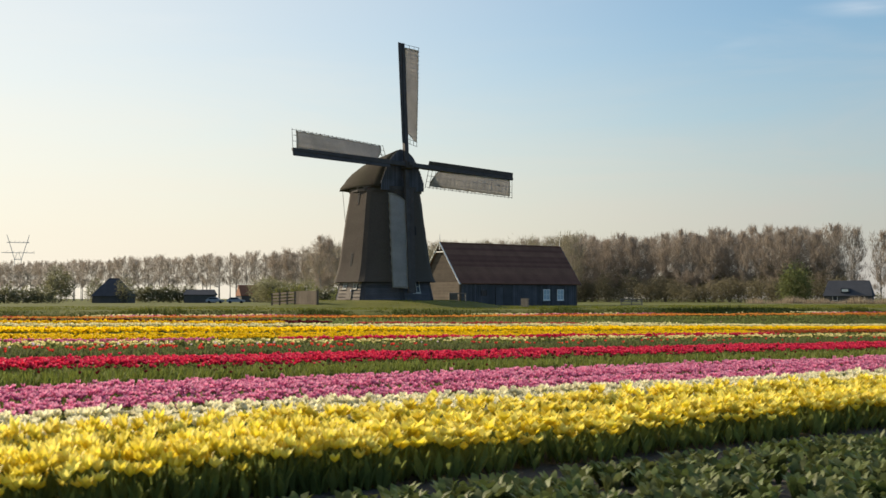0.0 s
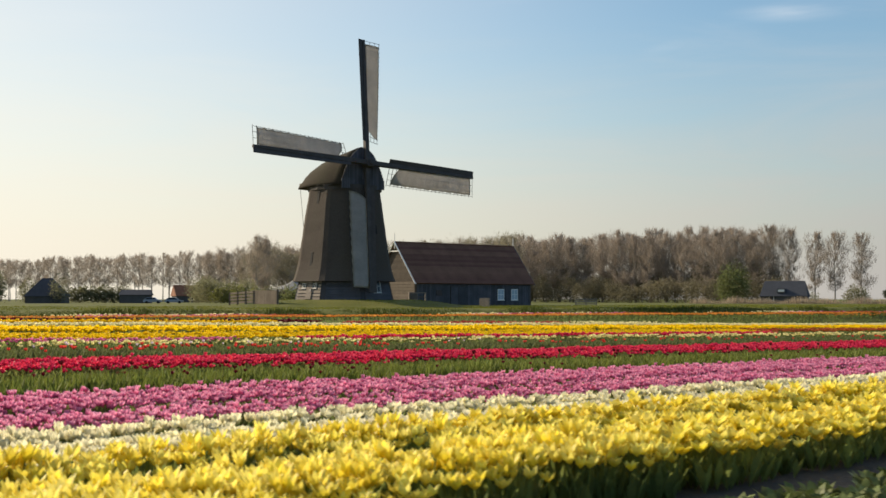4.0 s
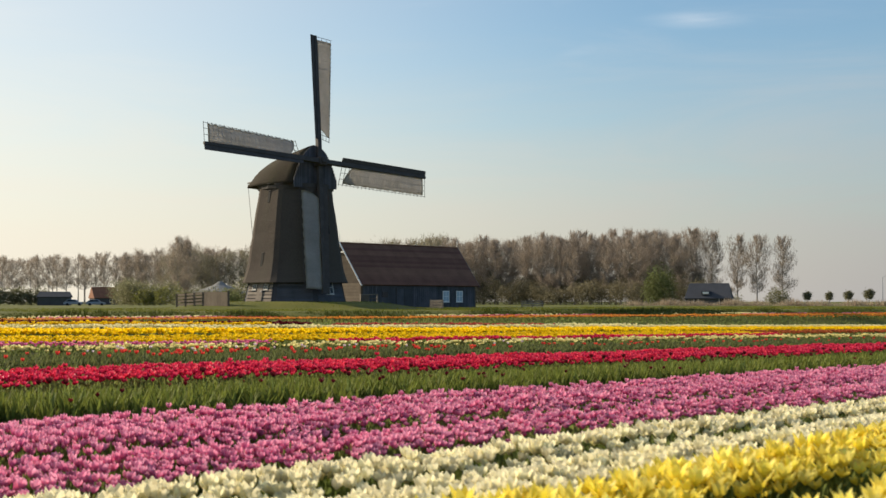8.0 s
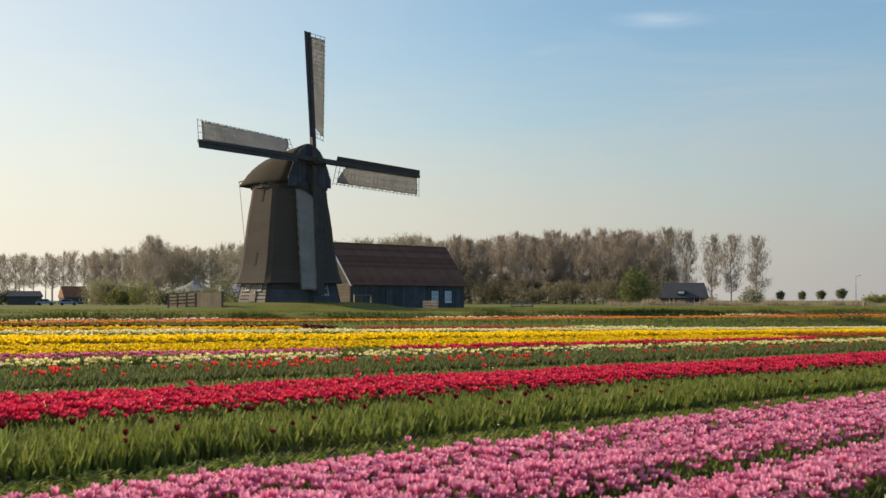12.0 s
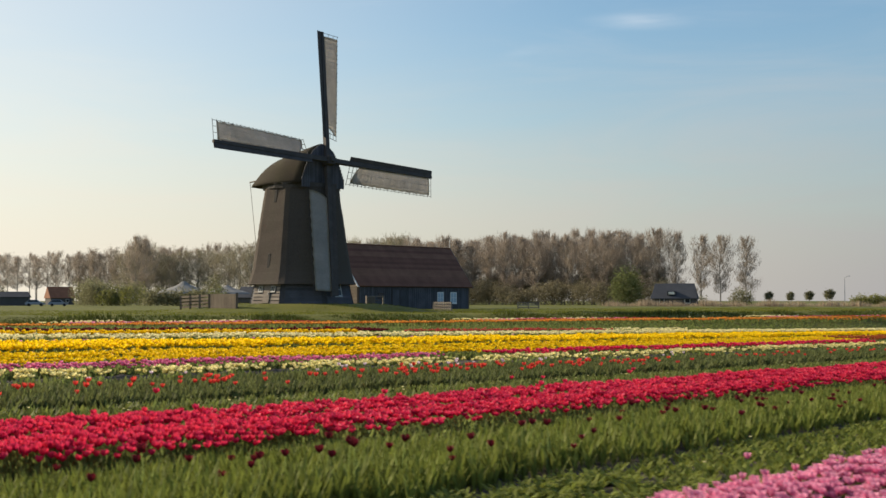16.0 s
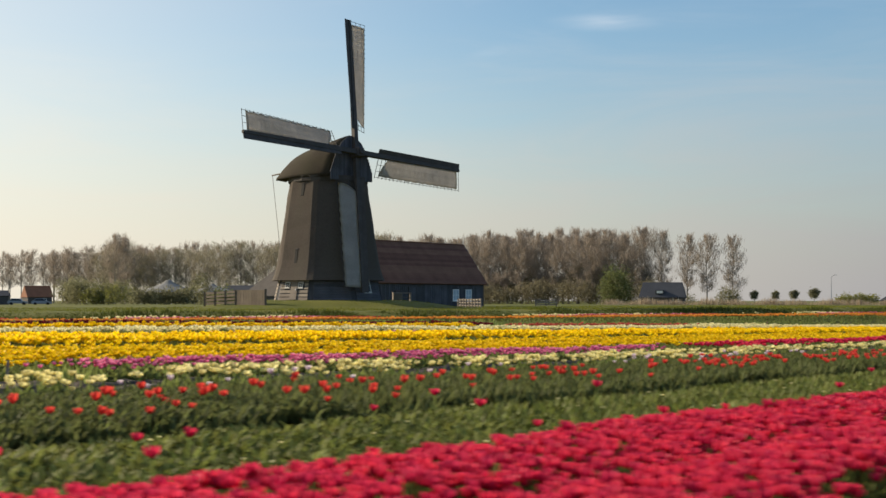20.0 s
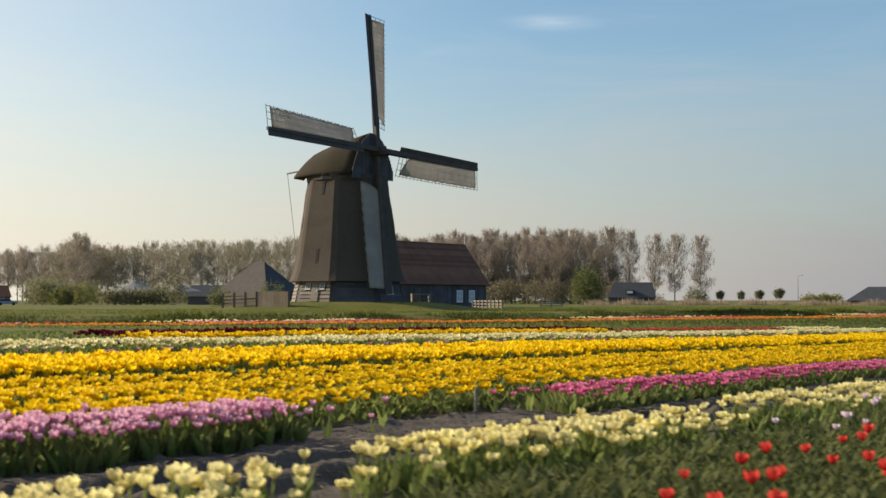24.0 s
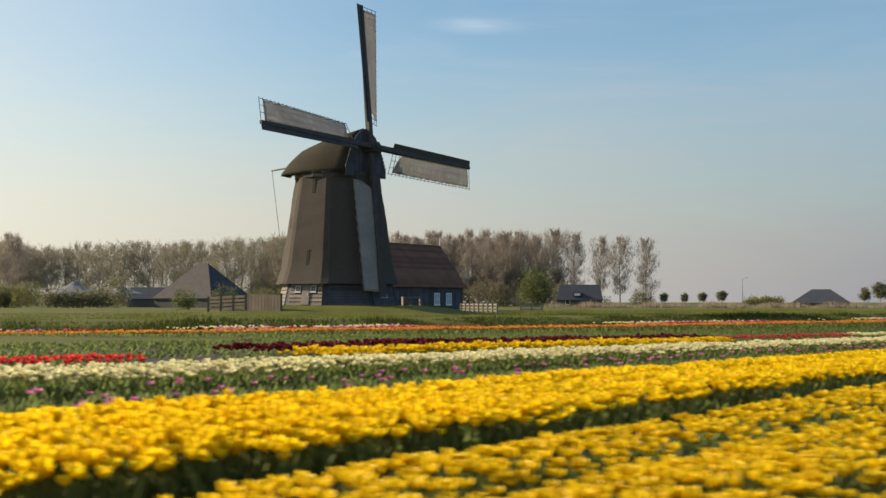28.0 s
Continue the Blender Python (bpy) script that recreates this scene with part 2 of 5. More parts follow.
M_LEAF_GREY = material("broad_tulip_leaf", (0.108, 0.140, 0.038), 0.5, 0.25, 2.0, 30.0, 0.0, 0.3, island=0.35, tint=(0.2, 0.2, 0.1), tint_amount=0.4)
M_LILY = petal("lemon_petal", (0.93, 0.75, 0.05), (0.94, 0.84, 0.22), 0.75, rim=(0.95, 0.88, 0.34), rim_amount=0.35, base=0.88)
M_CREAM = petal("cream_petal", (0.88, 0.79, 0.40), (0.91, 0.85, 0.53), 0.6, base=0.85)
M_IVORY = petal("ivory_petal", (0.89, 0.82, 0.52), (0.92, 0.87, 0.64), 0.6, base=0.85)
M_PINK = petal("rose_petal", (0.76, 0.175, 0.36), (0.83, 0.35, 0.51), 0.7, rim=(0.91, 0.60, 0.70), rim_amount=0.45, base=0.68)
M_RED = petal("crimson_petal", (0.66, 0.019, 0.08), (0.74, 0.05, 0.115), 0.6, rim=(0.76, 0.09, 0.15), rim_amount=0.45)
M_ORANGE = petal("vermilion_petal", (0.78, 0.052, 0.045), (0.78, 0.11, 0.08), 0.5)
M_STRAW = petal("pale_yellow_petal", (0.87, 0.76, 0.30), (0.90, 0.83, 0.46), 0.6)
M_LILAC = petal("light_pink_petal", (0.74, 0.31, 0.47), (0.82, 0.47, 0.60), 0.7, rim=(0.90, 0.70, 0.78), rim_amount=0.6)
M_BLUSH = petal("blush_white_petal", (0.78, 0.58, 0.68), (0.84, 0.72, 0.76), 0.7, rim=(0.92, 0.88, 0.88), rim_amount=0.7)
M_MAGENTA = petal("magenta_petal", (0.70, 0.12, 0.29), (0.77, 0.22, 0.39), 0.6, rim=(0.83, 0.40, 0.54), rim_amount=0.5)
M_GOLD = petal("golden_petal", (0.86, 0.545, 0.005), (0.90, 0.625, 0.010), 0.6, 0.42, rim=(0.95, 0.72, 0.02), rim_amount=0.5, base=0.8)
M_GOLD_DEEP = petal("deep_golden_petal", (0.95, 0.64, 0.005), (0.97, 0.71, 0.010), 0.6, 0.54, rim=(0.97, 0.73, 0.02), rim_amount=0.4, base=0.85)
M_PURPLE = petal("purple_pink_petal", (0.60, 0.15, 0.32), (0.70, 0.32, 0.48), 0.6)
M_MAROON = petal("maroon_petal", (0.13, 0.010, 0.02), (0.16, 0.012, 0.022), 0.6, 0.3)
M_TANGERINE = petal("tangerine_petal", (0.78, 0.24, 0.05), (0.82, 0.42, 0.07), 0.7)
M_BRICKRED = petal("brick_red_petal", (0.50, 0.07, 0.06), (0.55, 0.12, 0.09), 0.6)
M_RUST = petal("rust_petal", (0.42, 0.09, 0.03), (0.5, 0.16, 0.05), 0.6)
M_THATCH = material("reed_thatch", (0.081, 0.067, 0.057), 0.95, 0.35, 0.9, 26.0, 0.9, stretch=(1, 1, 0.22), tint=(0.060, 0.054, 0.043), tint_amount=0.6)
M_THATCH_CAP = material("mossy_thatch", (0.041, 0.034, 0.025), 0.98, 0.4, 0.8, 22.0, 1.0, stretch=(1, 1, 0.4), tint=(0.036, 0.033, 0.020), tint_amount=0.7)
M_TAR = material("tarred_boards", (0.072, 0.075, 0.088), 0.75, 0.4, 1.0, 20.0, 0.4, per_object=0.25)
M_TIMBER = material("dark_timber", (0.066, 0.060, 0.058), 0.75, 0.4, 1.5, 25.0, 0.4)
M_OLDBOARD = material("weathered_boards", (0.245, 0.212, 0.18), 0.85, 0.3, 1.5, 30.0, 0.4, per_object=0.18, stretch=(1, 1, 4))
M_FENCE = material("grey_fence_wood", (0.15, 0.122, 0.095), 0.85, 0.3, 1.5, 30.0, 0.4, per_object=0.10)
M_WHITE = material("white_paint", (0.78, 0.78, 0.75), 0.55, 0.08, 2.0, 30.0, 0.1)
M_BLUEWHITE = material("pale_blue_shutter_paint", (0.36, 0.46, 0.54), 0.55, 0.08, 2.0, 30.0, 0.1)
M_PALE = material("faded_grey_white_paint", (0.46, 0.46, 0.44), 0.7, 0.15, 2.0, 30.0, 0.1)
M_CLOTH = material("sail_canvas", (0.47, 0.452, 0.43), 0.9, 0.25, 0.8, 14.0, 0.3, trans=0.02)
M_TILE = material("red_brown_roof_tile", (0.155, 0.078, 0.056), 0.95, 0.3, 0.9, 18.0, 0.4, per_object=0.2)
M_BRICK = material("brown_gable_brick", (0.115, 0.088, 0.068), 0.9, 0.25, 1.2, 22.0, 0.5)
M_GABLE = material("weathered_gable_boards", (0.088, 0.072, 0.058), 0.9, 0.3, 1.5, 25.0, 0.4, per_object=0.12)
M_GLASS = material("dark_window_glass", (0.03, 0.035, 0.04), 0.08, 0.1, 1.0, 5.0, 0.0)
M_BARK = material("poplar_bark", (0.30, 0.265, 0.23), 0.95, 0.3, 2.0, 20.0, 0.5)
M_BUD = material("budding_twigs", (0.345, 0.295, 0.245), 0.9, 0.15, 0.6, 9.0, 0.0, 0.5, island=0.12)
M_BUD_GREEN = material("fresh_spring_leaves", (0.285, 0.262, 0.185), 0.9, 0.15, 0.6, 9.0, 0.0, 0.5, island=0.12)
M_SHRUB = material("shrub_leaves", (0.215, 0.21, 0.12), 0.9, 0.25, 0.4, 6.0, 0.0, 0.5, island=0.14)
M_UNDER = material("olive_undergrowth", (0.25, 0.245, 0.14), 0.9, 0.25, 0.3, 5.0, 0.0, 0.6, island=0.12)
M_THICKET = material("brown_olive_thicket", (0.225, 0.205, 0.135), 0.9, 0.25, 0.3, 5.0, 0.0, 0.55, island=0.12)
M_GORSE = material("yellow_green_scrub", (0.25, 0.25, 0.075), 0.9, 0.3, 0.7, 9.0, 0.0, 0.4, island=0.25)
M_BUSH = material("bright_bush_leaves", (0.165, 0.185, 0.075), 0.9, 0.3, 0.7, 9.0, 0.0, 0.4, island=0.25)
M_REED = material("dry_reed", (0.40, 0.32, 0.23), 0.9, 0.25, 1.0, 9.0, 0.0, 0.25, island=0.3)
M_SEDGE = material("ditch_grass", (0.072, 0.09, 0.016), 0.85, 0.3, 0.5, 9.0, 0.0, 0.3, island=0.35)
M_TUFT = material("meadow_tuft", (0.17, 0.18, 0.018), 0.85, 0.3, 0.5, 9.0, 0.0, 0.3, island=0.35)
M_SLATE = material("blue_slate_roof", (0.056, 0.062, 0.076), 0.9, 0.2, 0.8, 12.0, 0.3)
M_ROOFGREY = material("grey_thatched_slope", (0.102, 0.092, 0.084), 0.9, 0.2, 0.8, 12.0, 0.3)
M_ORANGEROOF = material("orange_pantile_roof", (0.24, 0.11, 0.065), 0.8, 0.2, 0.8, 12.0, 0.3)
M_DARKWALL = material("dark_wall", (0.085, 0.083, 0.085), 0.8, 0.2, 0.8, 12.0, 0.2)
M_CANVASROOF = material("white_tent_canvas", (0.22, 0.22, 0.215), 0.8, 0.1, 0.8, 12.0, 0.1)
M_STEEL = material("galvanised_steel", (0.42, 0.43, 0.45), 0.6, 0.1, 0.8, 12.0, 0.0, metal=0.4)
M_CARPAINT = material("silver_car_paint", (0.24, 0.27, 0.32), 0.35, 0.04, 0.8, 12.0, 0.0, metal=0.3)
M_RUBBER = material("black_rubber", (0.02, 0.02, 0.02), 0.8, 0.1, 0.8, 12.0, 0.0)


# ---- building helpers ----
def finish(name, bm, mat, parent=None, smooth=False):
    me = bpy.data.meshes.new(name)
    bm.normal_update()
    bm.to_mesh(me)
    bm.free()
    for m_ in (mat if isinstance(mat, (list, tuple)) else [mat]):
        me.materials.append(m_)
    if smooth:
        for p in me.polygons:
            p.use_smooth = True
    ob = new(name, me)
    if parent:
        ob.parent = parent
    return ob


def part(name, bm, mat, parent, label="", smooth=False):
    ob = finish(name, bm, mat, parent, smooth)
    return tagged(ob, label) if label else ob


def empty(name, m, label, category, group="", kind=""):
    ob = new(name)
    ob.matrix_world = m
    return tagged(ob, label, category, group, kind)


def add_box(bm, size, m=Matrix(), bevel=0.0):
    r = bmesh.ops.create_cube(bm, size=1.0, matrix=m @ Matrix.Diagonal((*size, 1)))
    if bevel:
        es = {e for v in r["verts"] for e in v.link_edges}
        bmesh.ops.bevel(bm, geom=list(es), offset=bevel, segments=1, affect="EDGES")


def box(size, m=Matrix(), bevel=0.0):
    bm = bmesh.new()
    add_box(bm, size, m, bevel)
    return bm


def beam(bm, a, b, w, h=None, up=(0, 0, 1)):
    """A bar from a to b of section w by h."""
    a, b = Vector(a), Vector(b)
    d = b - a
    z = d.normalized()
    x = z.cross(Vector(up))
    if x.length < 1e-4:
        x = z.cross(Vector((1, 0, 0)))
    x.normalize()
    y = x.cross(z)
    m = Matrix((x, y, z)).transposed().to_4x4()
    m.translation = (a + b) / 2
    add_box(bm, (w, h or w, d.length), m)


def tube(bm, a, b, r0, r1, seg=6):
    a, b = Vector(a), Vector(b)
    d = b - a
    m = Matrix.Translation((a + b) / 2) @ d.to_track_quat("Z", "Y").to_matrix().to_4x4()
    bmesh.ops.create_cone(bm, cap_ends=True, segments=seg, radius1=r0, radius2=r1, depth=d.length, matrix=m)


def loft(bm, rings, close=True, cap=False):
    """Faces between rings of equal length."""
    vs = [[bm.verts.new(p) for p in ring] for ring in rings]
    n = len(vs[0])
    for a, b in zip(vs, vs[1:]):
        for i in range(n if close else n - 1):
            j = (i + 1) % n
            bm.faces.new((a[i], a[j], b[j], b[i]))
    if cap:
        bm.faces.new(vs[-1])
        bm.faces.new(list(reversed(vs[0])))
    return vs


def mesh_from(name, verts, tris, mats, index=None, parent=None, rim=None):
    """A mesh object from numpy arrays of vertices and triangles."""
    me = bpy.data.meshes.new(name)
    verts = np.asarray(verts, np.float32)
    tris = np.asarray(tris, np.int32)
    me.vertices.add(len(verts))
    me.vertices.foreach_set("co", verts.ravel())
    me.loops.add(tris.size)
    me.loops.foreach_set("vertex_index", tris.ravel())
    me.polygons.add(len(tris))
    me.polygons.foreach_set("loop_start", np.arange(0, tris.size, 3, dtype=np.int32))
    for m_ in mats:
        me.materials.append(m_)
    if index is not None:
        me.polygons.foreach_set("material_index", np.asarray(index, np.int32))
    if rim is not None:
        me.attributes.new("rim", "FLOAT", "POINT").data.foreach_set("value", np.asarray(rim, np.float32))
    me.update(calc_edges=True)
    ob = new(name, me)
    if parent:
        ob.parent = parent
    return ob


def scatter(template, pos, rot, scale, lean=None):
    """Copies of a template (verts, tris, index) at places, turned about z and scaled; one joined array of each."""
    tv, tt, ti = template
    n = len(pos)
    c, s = np.cos(rot)[:, None], np.sin(rot)[:, None]
    sc = np.asarray(scale).reshape(n, -1)
    if sc.shape[1] == 1:
        sc = np.repeat(sc, 3, 1)
    x, y, z = tv[None, :, 0] * sc[:, :1], tv[None, :, 1] * sc[:, 1:2], tv[None, :, 2] * sc[:, 2:3]
    v = np.stack([c * x - s * y, s * x + c * y, z + 0 * x], 2)
    if lean is not None:
        v[:, :, 0] += lean[:, :1] * z
        v[:, :, 1] += lean[:, 1:2] * z
    v += np.asarray(pos)[:, None, :]
    t = tt[None] + (np.arange(n) * len(tv))[:, None, None]
    return v.reshape(-1, 3), t.reshape(-1, 3), np.tile(ti, n)


def gather(parts):
    vs, ts, ix, k = [], [], [], 0
    for v, t, i in parts:
        vs.append(v)
        ts.append(t + k)
        ix.append(i)
        k += len(v)
    return np.concatenate(vs), np.concatenate(ts), np.concatenate(ix)


# ---- the lie of the land ----
ROW_C, ROW_S = 0.762, 0.648        # direction of the flower rows


def row_xy(u, v):
    """u along the rows, v across them; the rows fan out a little."""
    v = v + (ROW_C * 0.183 - 0.0522 * (v + 95 * ROW_C) / 30) * (u + 45)
    return ROW_C * u - ROW_S * v, ROW_S * u + ROW_C * v


def row_v(off):
    """Across the rows: from the row's y at x = 0."""
    return ROW_C * off


MILL = Vector((1.375, 4.36, 1.19))
RNG = np.random.default_rng(11)


def smooth01(t):
    t = np.clip(t, 0, 1)
    return t * t * (3 - 2 * t)


BEND = 0.22


def bank(x, y):
    """Metres past the ditch that ends the flower field."""
    return (y - 0.42 * x - BEND * np.maximum(0, x - 6) + 30.0) / 1.085


def land(x, y):
    x, y = np.asarray(x, float), np.asarray(y, float)
    b = bank(x, y)
    h = -0.35 * np.exp(-((b - 1.0) / 1.1) ** 2) + 0.55 * smooth01((b - 2.0) / 5.0)
    d = np.hypot((x - MILL.x) * 0.9, y - MILL.y)
    h = h + 0.64 * smooth01((10.6 - d) / 5.0)
    h = h - 0.35 * smooth01((np.hypot(x, y) - 90) / 120)
    n = 0.04 * np.sin(x * 0.9 + 1.3 * np.sin(y * 0.31)) * np.sin(y * 0.7 + x * 0.2)
    # the flower field falls gently to one side
    fall = -0.0194 * np.clip(x - 5, -22, 40) * smooth01((-9 - b) / 5)
    return h + n * smooth01((b - 2) / 4) + fall


def axis_steps(lo, hi, step, far):
    a = list(np.arange(lo, hi + step / 2, step))
    k = step
    x = hi
    while x < far:
        k *= 1.35
        x += k
        a.append(x)
    k, x = step, lo
    while x > -far:
        k *= 1.35
        x -= k
        a.insert(0, x)
    return np.array(a)


def build_ground():
    gx, gy = axis_steps(-60, 90, 1.5, 4000), axis_steps(-125, 60, 1.25, 4000)
    X, Y = np.meshgrid(gx, gy)
    Z = land(X, Y)
    nx, ny = len(gx), len(gy)
    verts = np.stack([X, Y, Z], 2).reshape(-1, 3)
    i = (np.arange(ny - 1)[:, None] * nx + np.arange(nx - 1)[None]).ravel()
    tris = np.concatenate([np.stack([i, i + 1, i + nx + 1], 1), np.stack([i, i + nx + 1, i + nx], 1)])
    cen = verts[tris].mean(1)
    grass = (bank(cen[:, 0], cen[:, 1]) > -23.0).astype(int)
    ob = mesh_from("ground", verts, tris, [M_SOIL, M_GRASS], grass)
    for p in ob.data.polygons:
        p.use_smooth = True
    tagged(ob, "dark field soil passing into a grassy meadow", "ground", kind="structure")


# ---- tulips ----
def make_template(verts, tris, index):
    return np.array(verts, float), np.array(tris, int), np.array(index, int)


def flower(height, width, cup, petals=6, flare=1.0, rows=2, leaves=2, leaf_h=0.24, leaf_w=0.03, stem=True, point=0.72, fine=True, arch=False):
    """A tulip: cup of petals, stem, leaves. Material 0 petals, 1 green."""
    V, F, I = [], [], []
    if cup:
        z0 = height - cup
        V.append((0, 0, z0))
        for k in range(petals):
            a = 2 * math.pi * k / petals + (0.1 if k % 2 else 0)
            r = width / 2 * (1.0 if k % 2 else 0.92)
            da = math.pi / petals * 1.25
            b = len(V)
            if rows == 2:
                for s_, rr, zz in ((-1, 0.82, 0.38), (1, 0.82, 0.38), (-point, 0.98, 0.72), (point, 0.98, 0.72), (0, 0.9 * flare, 1.0 if k % 2 else 0.94)):
                    V.append((math.cos(a + s_ * da) * r * rr, math.sin(a + s_ * da) * r * rr, z0 + cup * zz))
                F += [(0, b, b + 1), (b, b + 2, b + 1), (b + 1, b + 2, b + 3), (b + 2, b + 4, b + 3)]
                I += [0] * 4
            else:
                for s_, rr, zz in ((-1, 0.95, 0.5), (1, 0.95, 0.5), (0, 0.92 * flare, 1.0)):
                    V.append((math.cos(a + s_ * da) * r * rr, math.sin(a + s_ * da) * r * rr, z0 + cup * zz))
                F += [(0, b, b + 1), (b, b + 2, b + 1)]
                I += [0] * 2
    if stem:
        b = len(V)
        for z in (0, height - cup * 0.9):
            V += [(-0.006, 0, z), (0.006, 0, z), (0, -0.006, z), (0, 0.006, z)]
        F += [(b, b + 1, b + 5), (b, b + 5, b + 4), (b + 2, b + 3, b + 7), (b + 2, b + 7, b + 6)]
        I += [1] * 4
    for k in range(leaves):
        a = 2.4 * k + 0.5
        ca, sa = math.cos(a), math.sin(a)
        b = len(V)
        h = leaf_h * (1 - 0.15 * (k % 3))
        if fine and arch:
            for w_, d_, z_ in ((0.4, 0.01, 0), (1.0, 0.04, 0.46), (0.7, 0.085, 0.84), (0, 0.13, 0.98)):
                for s_ in ((-1, 1) if w_ else (0,)):
                    tw = 0.35 * (z_ - 0.3) * (1 if k % 2 else -1)
                    V.append((ca * d_ - sa * s_ * w_ * leaf_w, sa * d_ + ca * s_ * w_ * leaf_w, z_ * h + s_ * w_ * leaf_w * tw * 2))
            F += [(b, b + 1, b + 2), (b + 1, b + 3, b + 2), (b + 2, b + 3, b + 4), (b + 3, b + 5, b + 4), (b + 4, b + 5, b + 6)]
            I += [1] * 5
        elif fine:
            for w_, d_, z_ in ((0.4, 0.01, 0), (1.0, 0.035, 0.55), (0, 0.09, 1.0)):
                for s_ in ((-1, 1) if w_ else (0,)):
                    V.append((ca * d_ - sa * s_ * w_ * leaf_w, sa * d_ + ca * s_ * w_ * leaf_w, z_ * h))
            F += [(b, b + 1, b + 2), (b + 1, b + 3, b + 2), (b + 2, b + 3, b + 4)]
            I += [1] * 3
        else:
            V += [(0, 0, 0), (ca * 0.04 - sa * leaf_w, sa * 0.04 + ca * leaf_w, 0.55 * h), (ca * 0.04 + sa * leaf_w, sa * 0.04 - ca * leaf_w, 0.55 * h), (ca * 0.085, sa * 0.085, h)]
            F += [(b, b + 2, b + 1), (b + 1, b + 2, b + 3)]
            I += [1, 1]
    return make_template(V, F, I)


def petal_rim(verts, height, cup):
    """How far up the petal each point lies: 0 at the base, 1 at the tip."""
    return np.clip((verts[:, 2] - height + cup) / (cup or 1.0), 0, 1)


PATH_A, PATH_B = np.array((18.6, -109.6)), np.array((-8.9, -93.3))


def path_distance(x, y):
    ab = PATH_B - PATH_A
    t = np.clip(((x - PATH_A[0]) * ab[0] + (y - PATH_A[1]) * ab[1]) / (ab @ ab), 0, 1)
    return np.hypot(x - PATH_A[0] - t * ab[0], y - PATH_A[1] - t * ab[1])


def strip(off0, off1, u0, u1, density, edge=0.06):
    """Random places in a bed, with a wavering edge and loose lines along the row."""
    v0, v1 = row_v(off0), row_v(off1)
    n = int((v1 - v0) * (u1 - u0) * density)
    u, v = RNG.uniform(u0, u1, n), RNG.uniform(v0, v1, n)
    lines = np.round((v - v0) / 0.15) * 0.15 + v0
    v = v * 0.5 + lines * 0.5 + RNG.normal(0, 0.03, n) + edge * np.sin(u * 1.7) * np.sin(u * 0.43 + v0)
    x, y = row_xy(u, v)
    return x, y, v


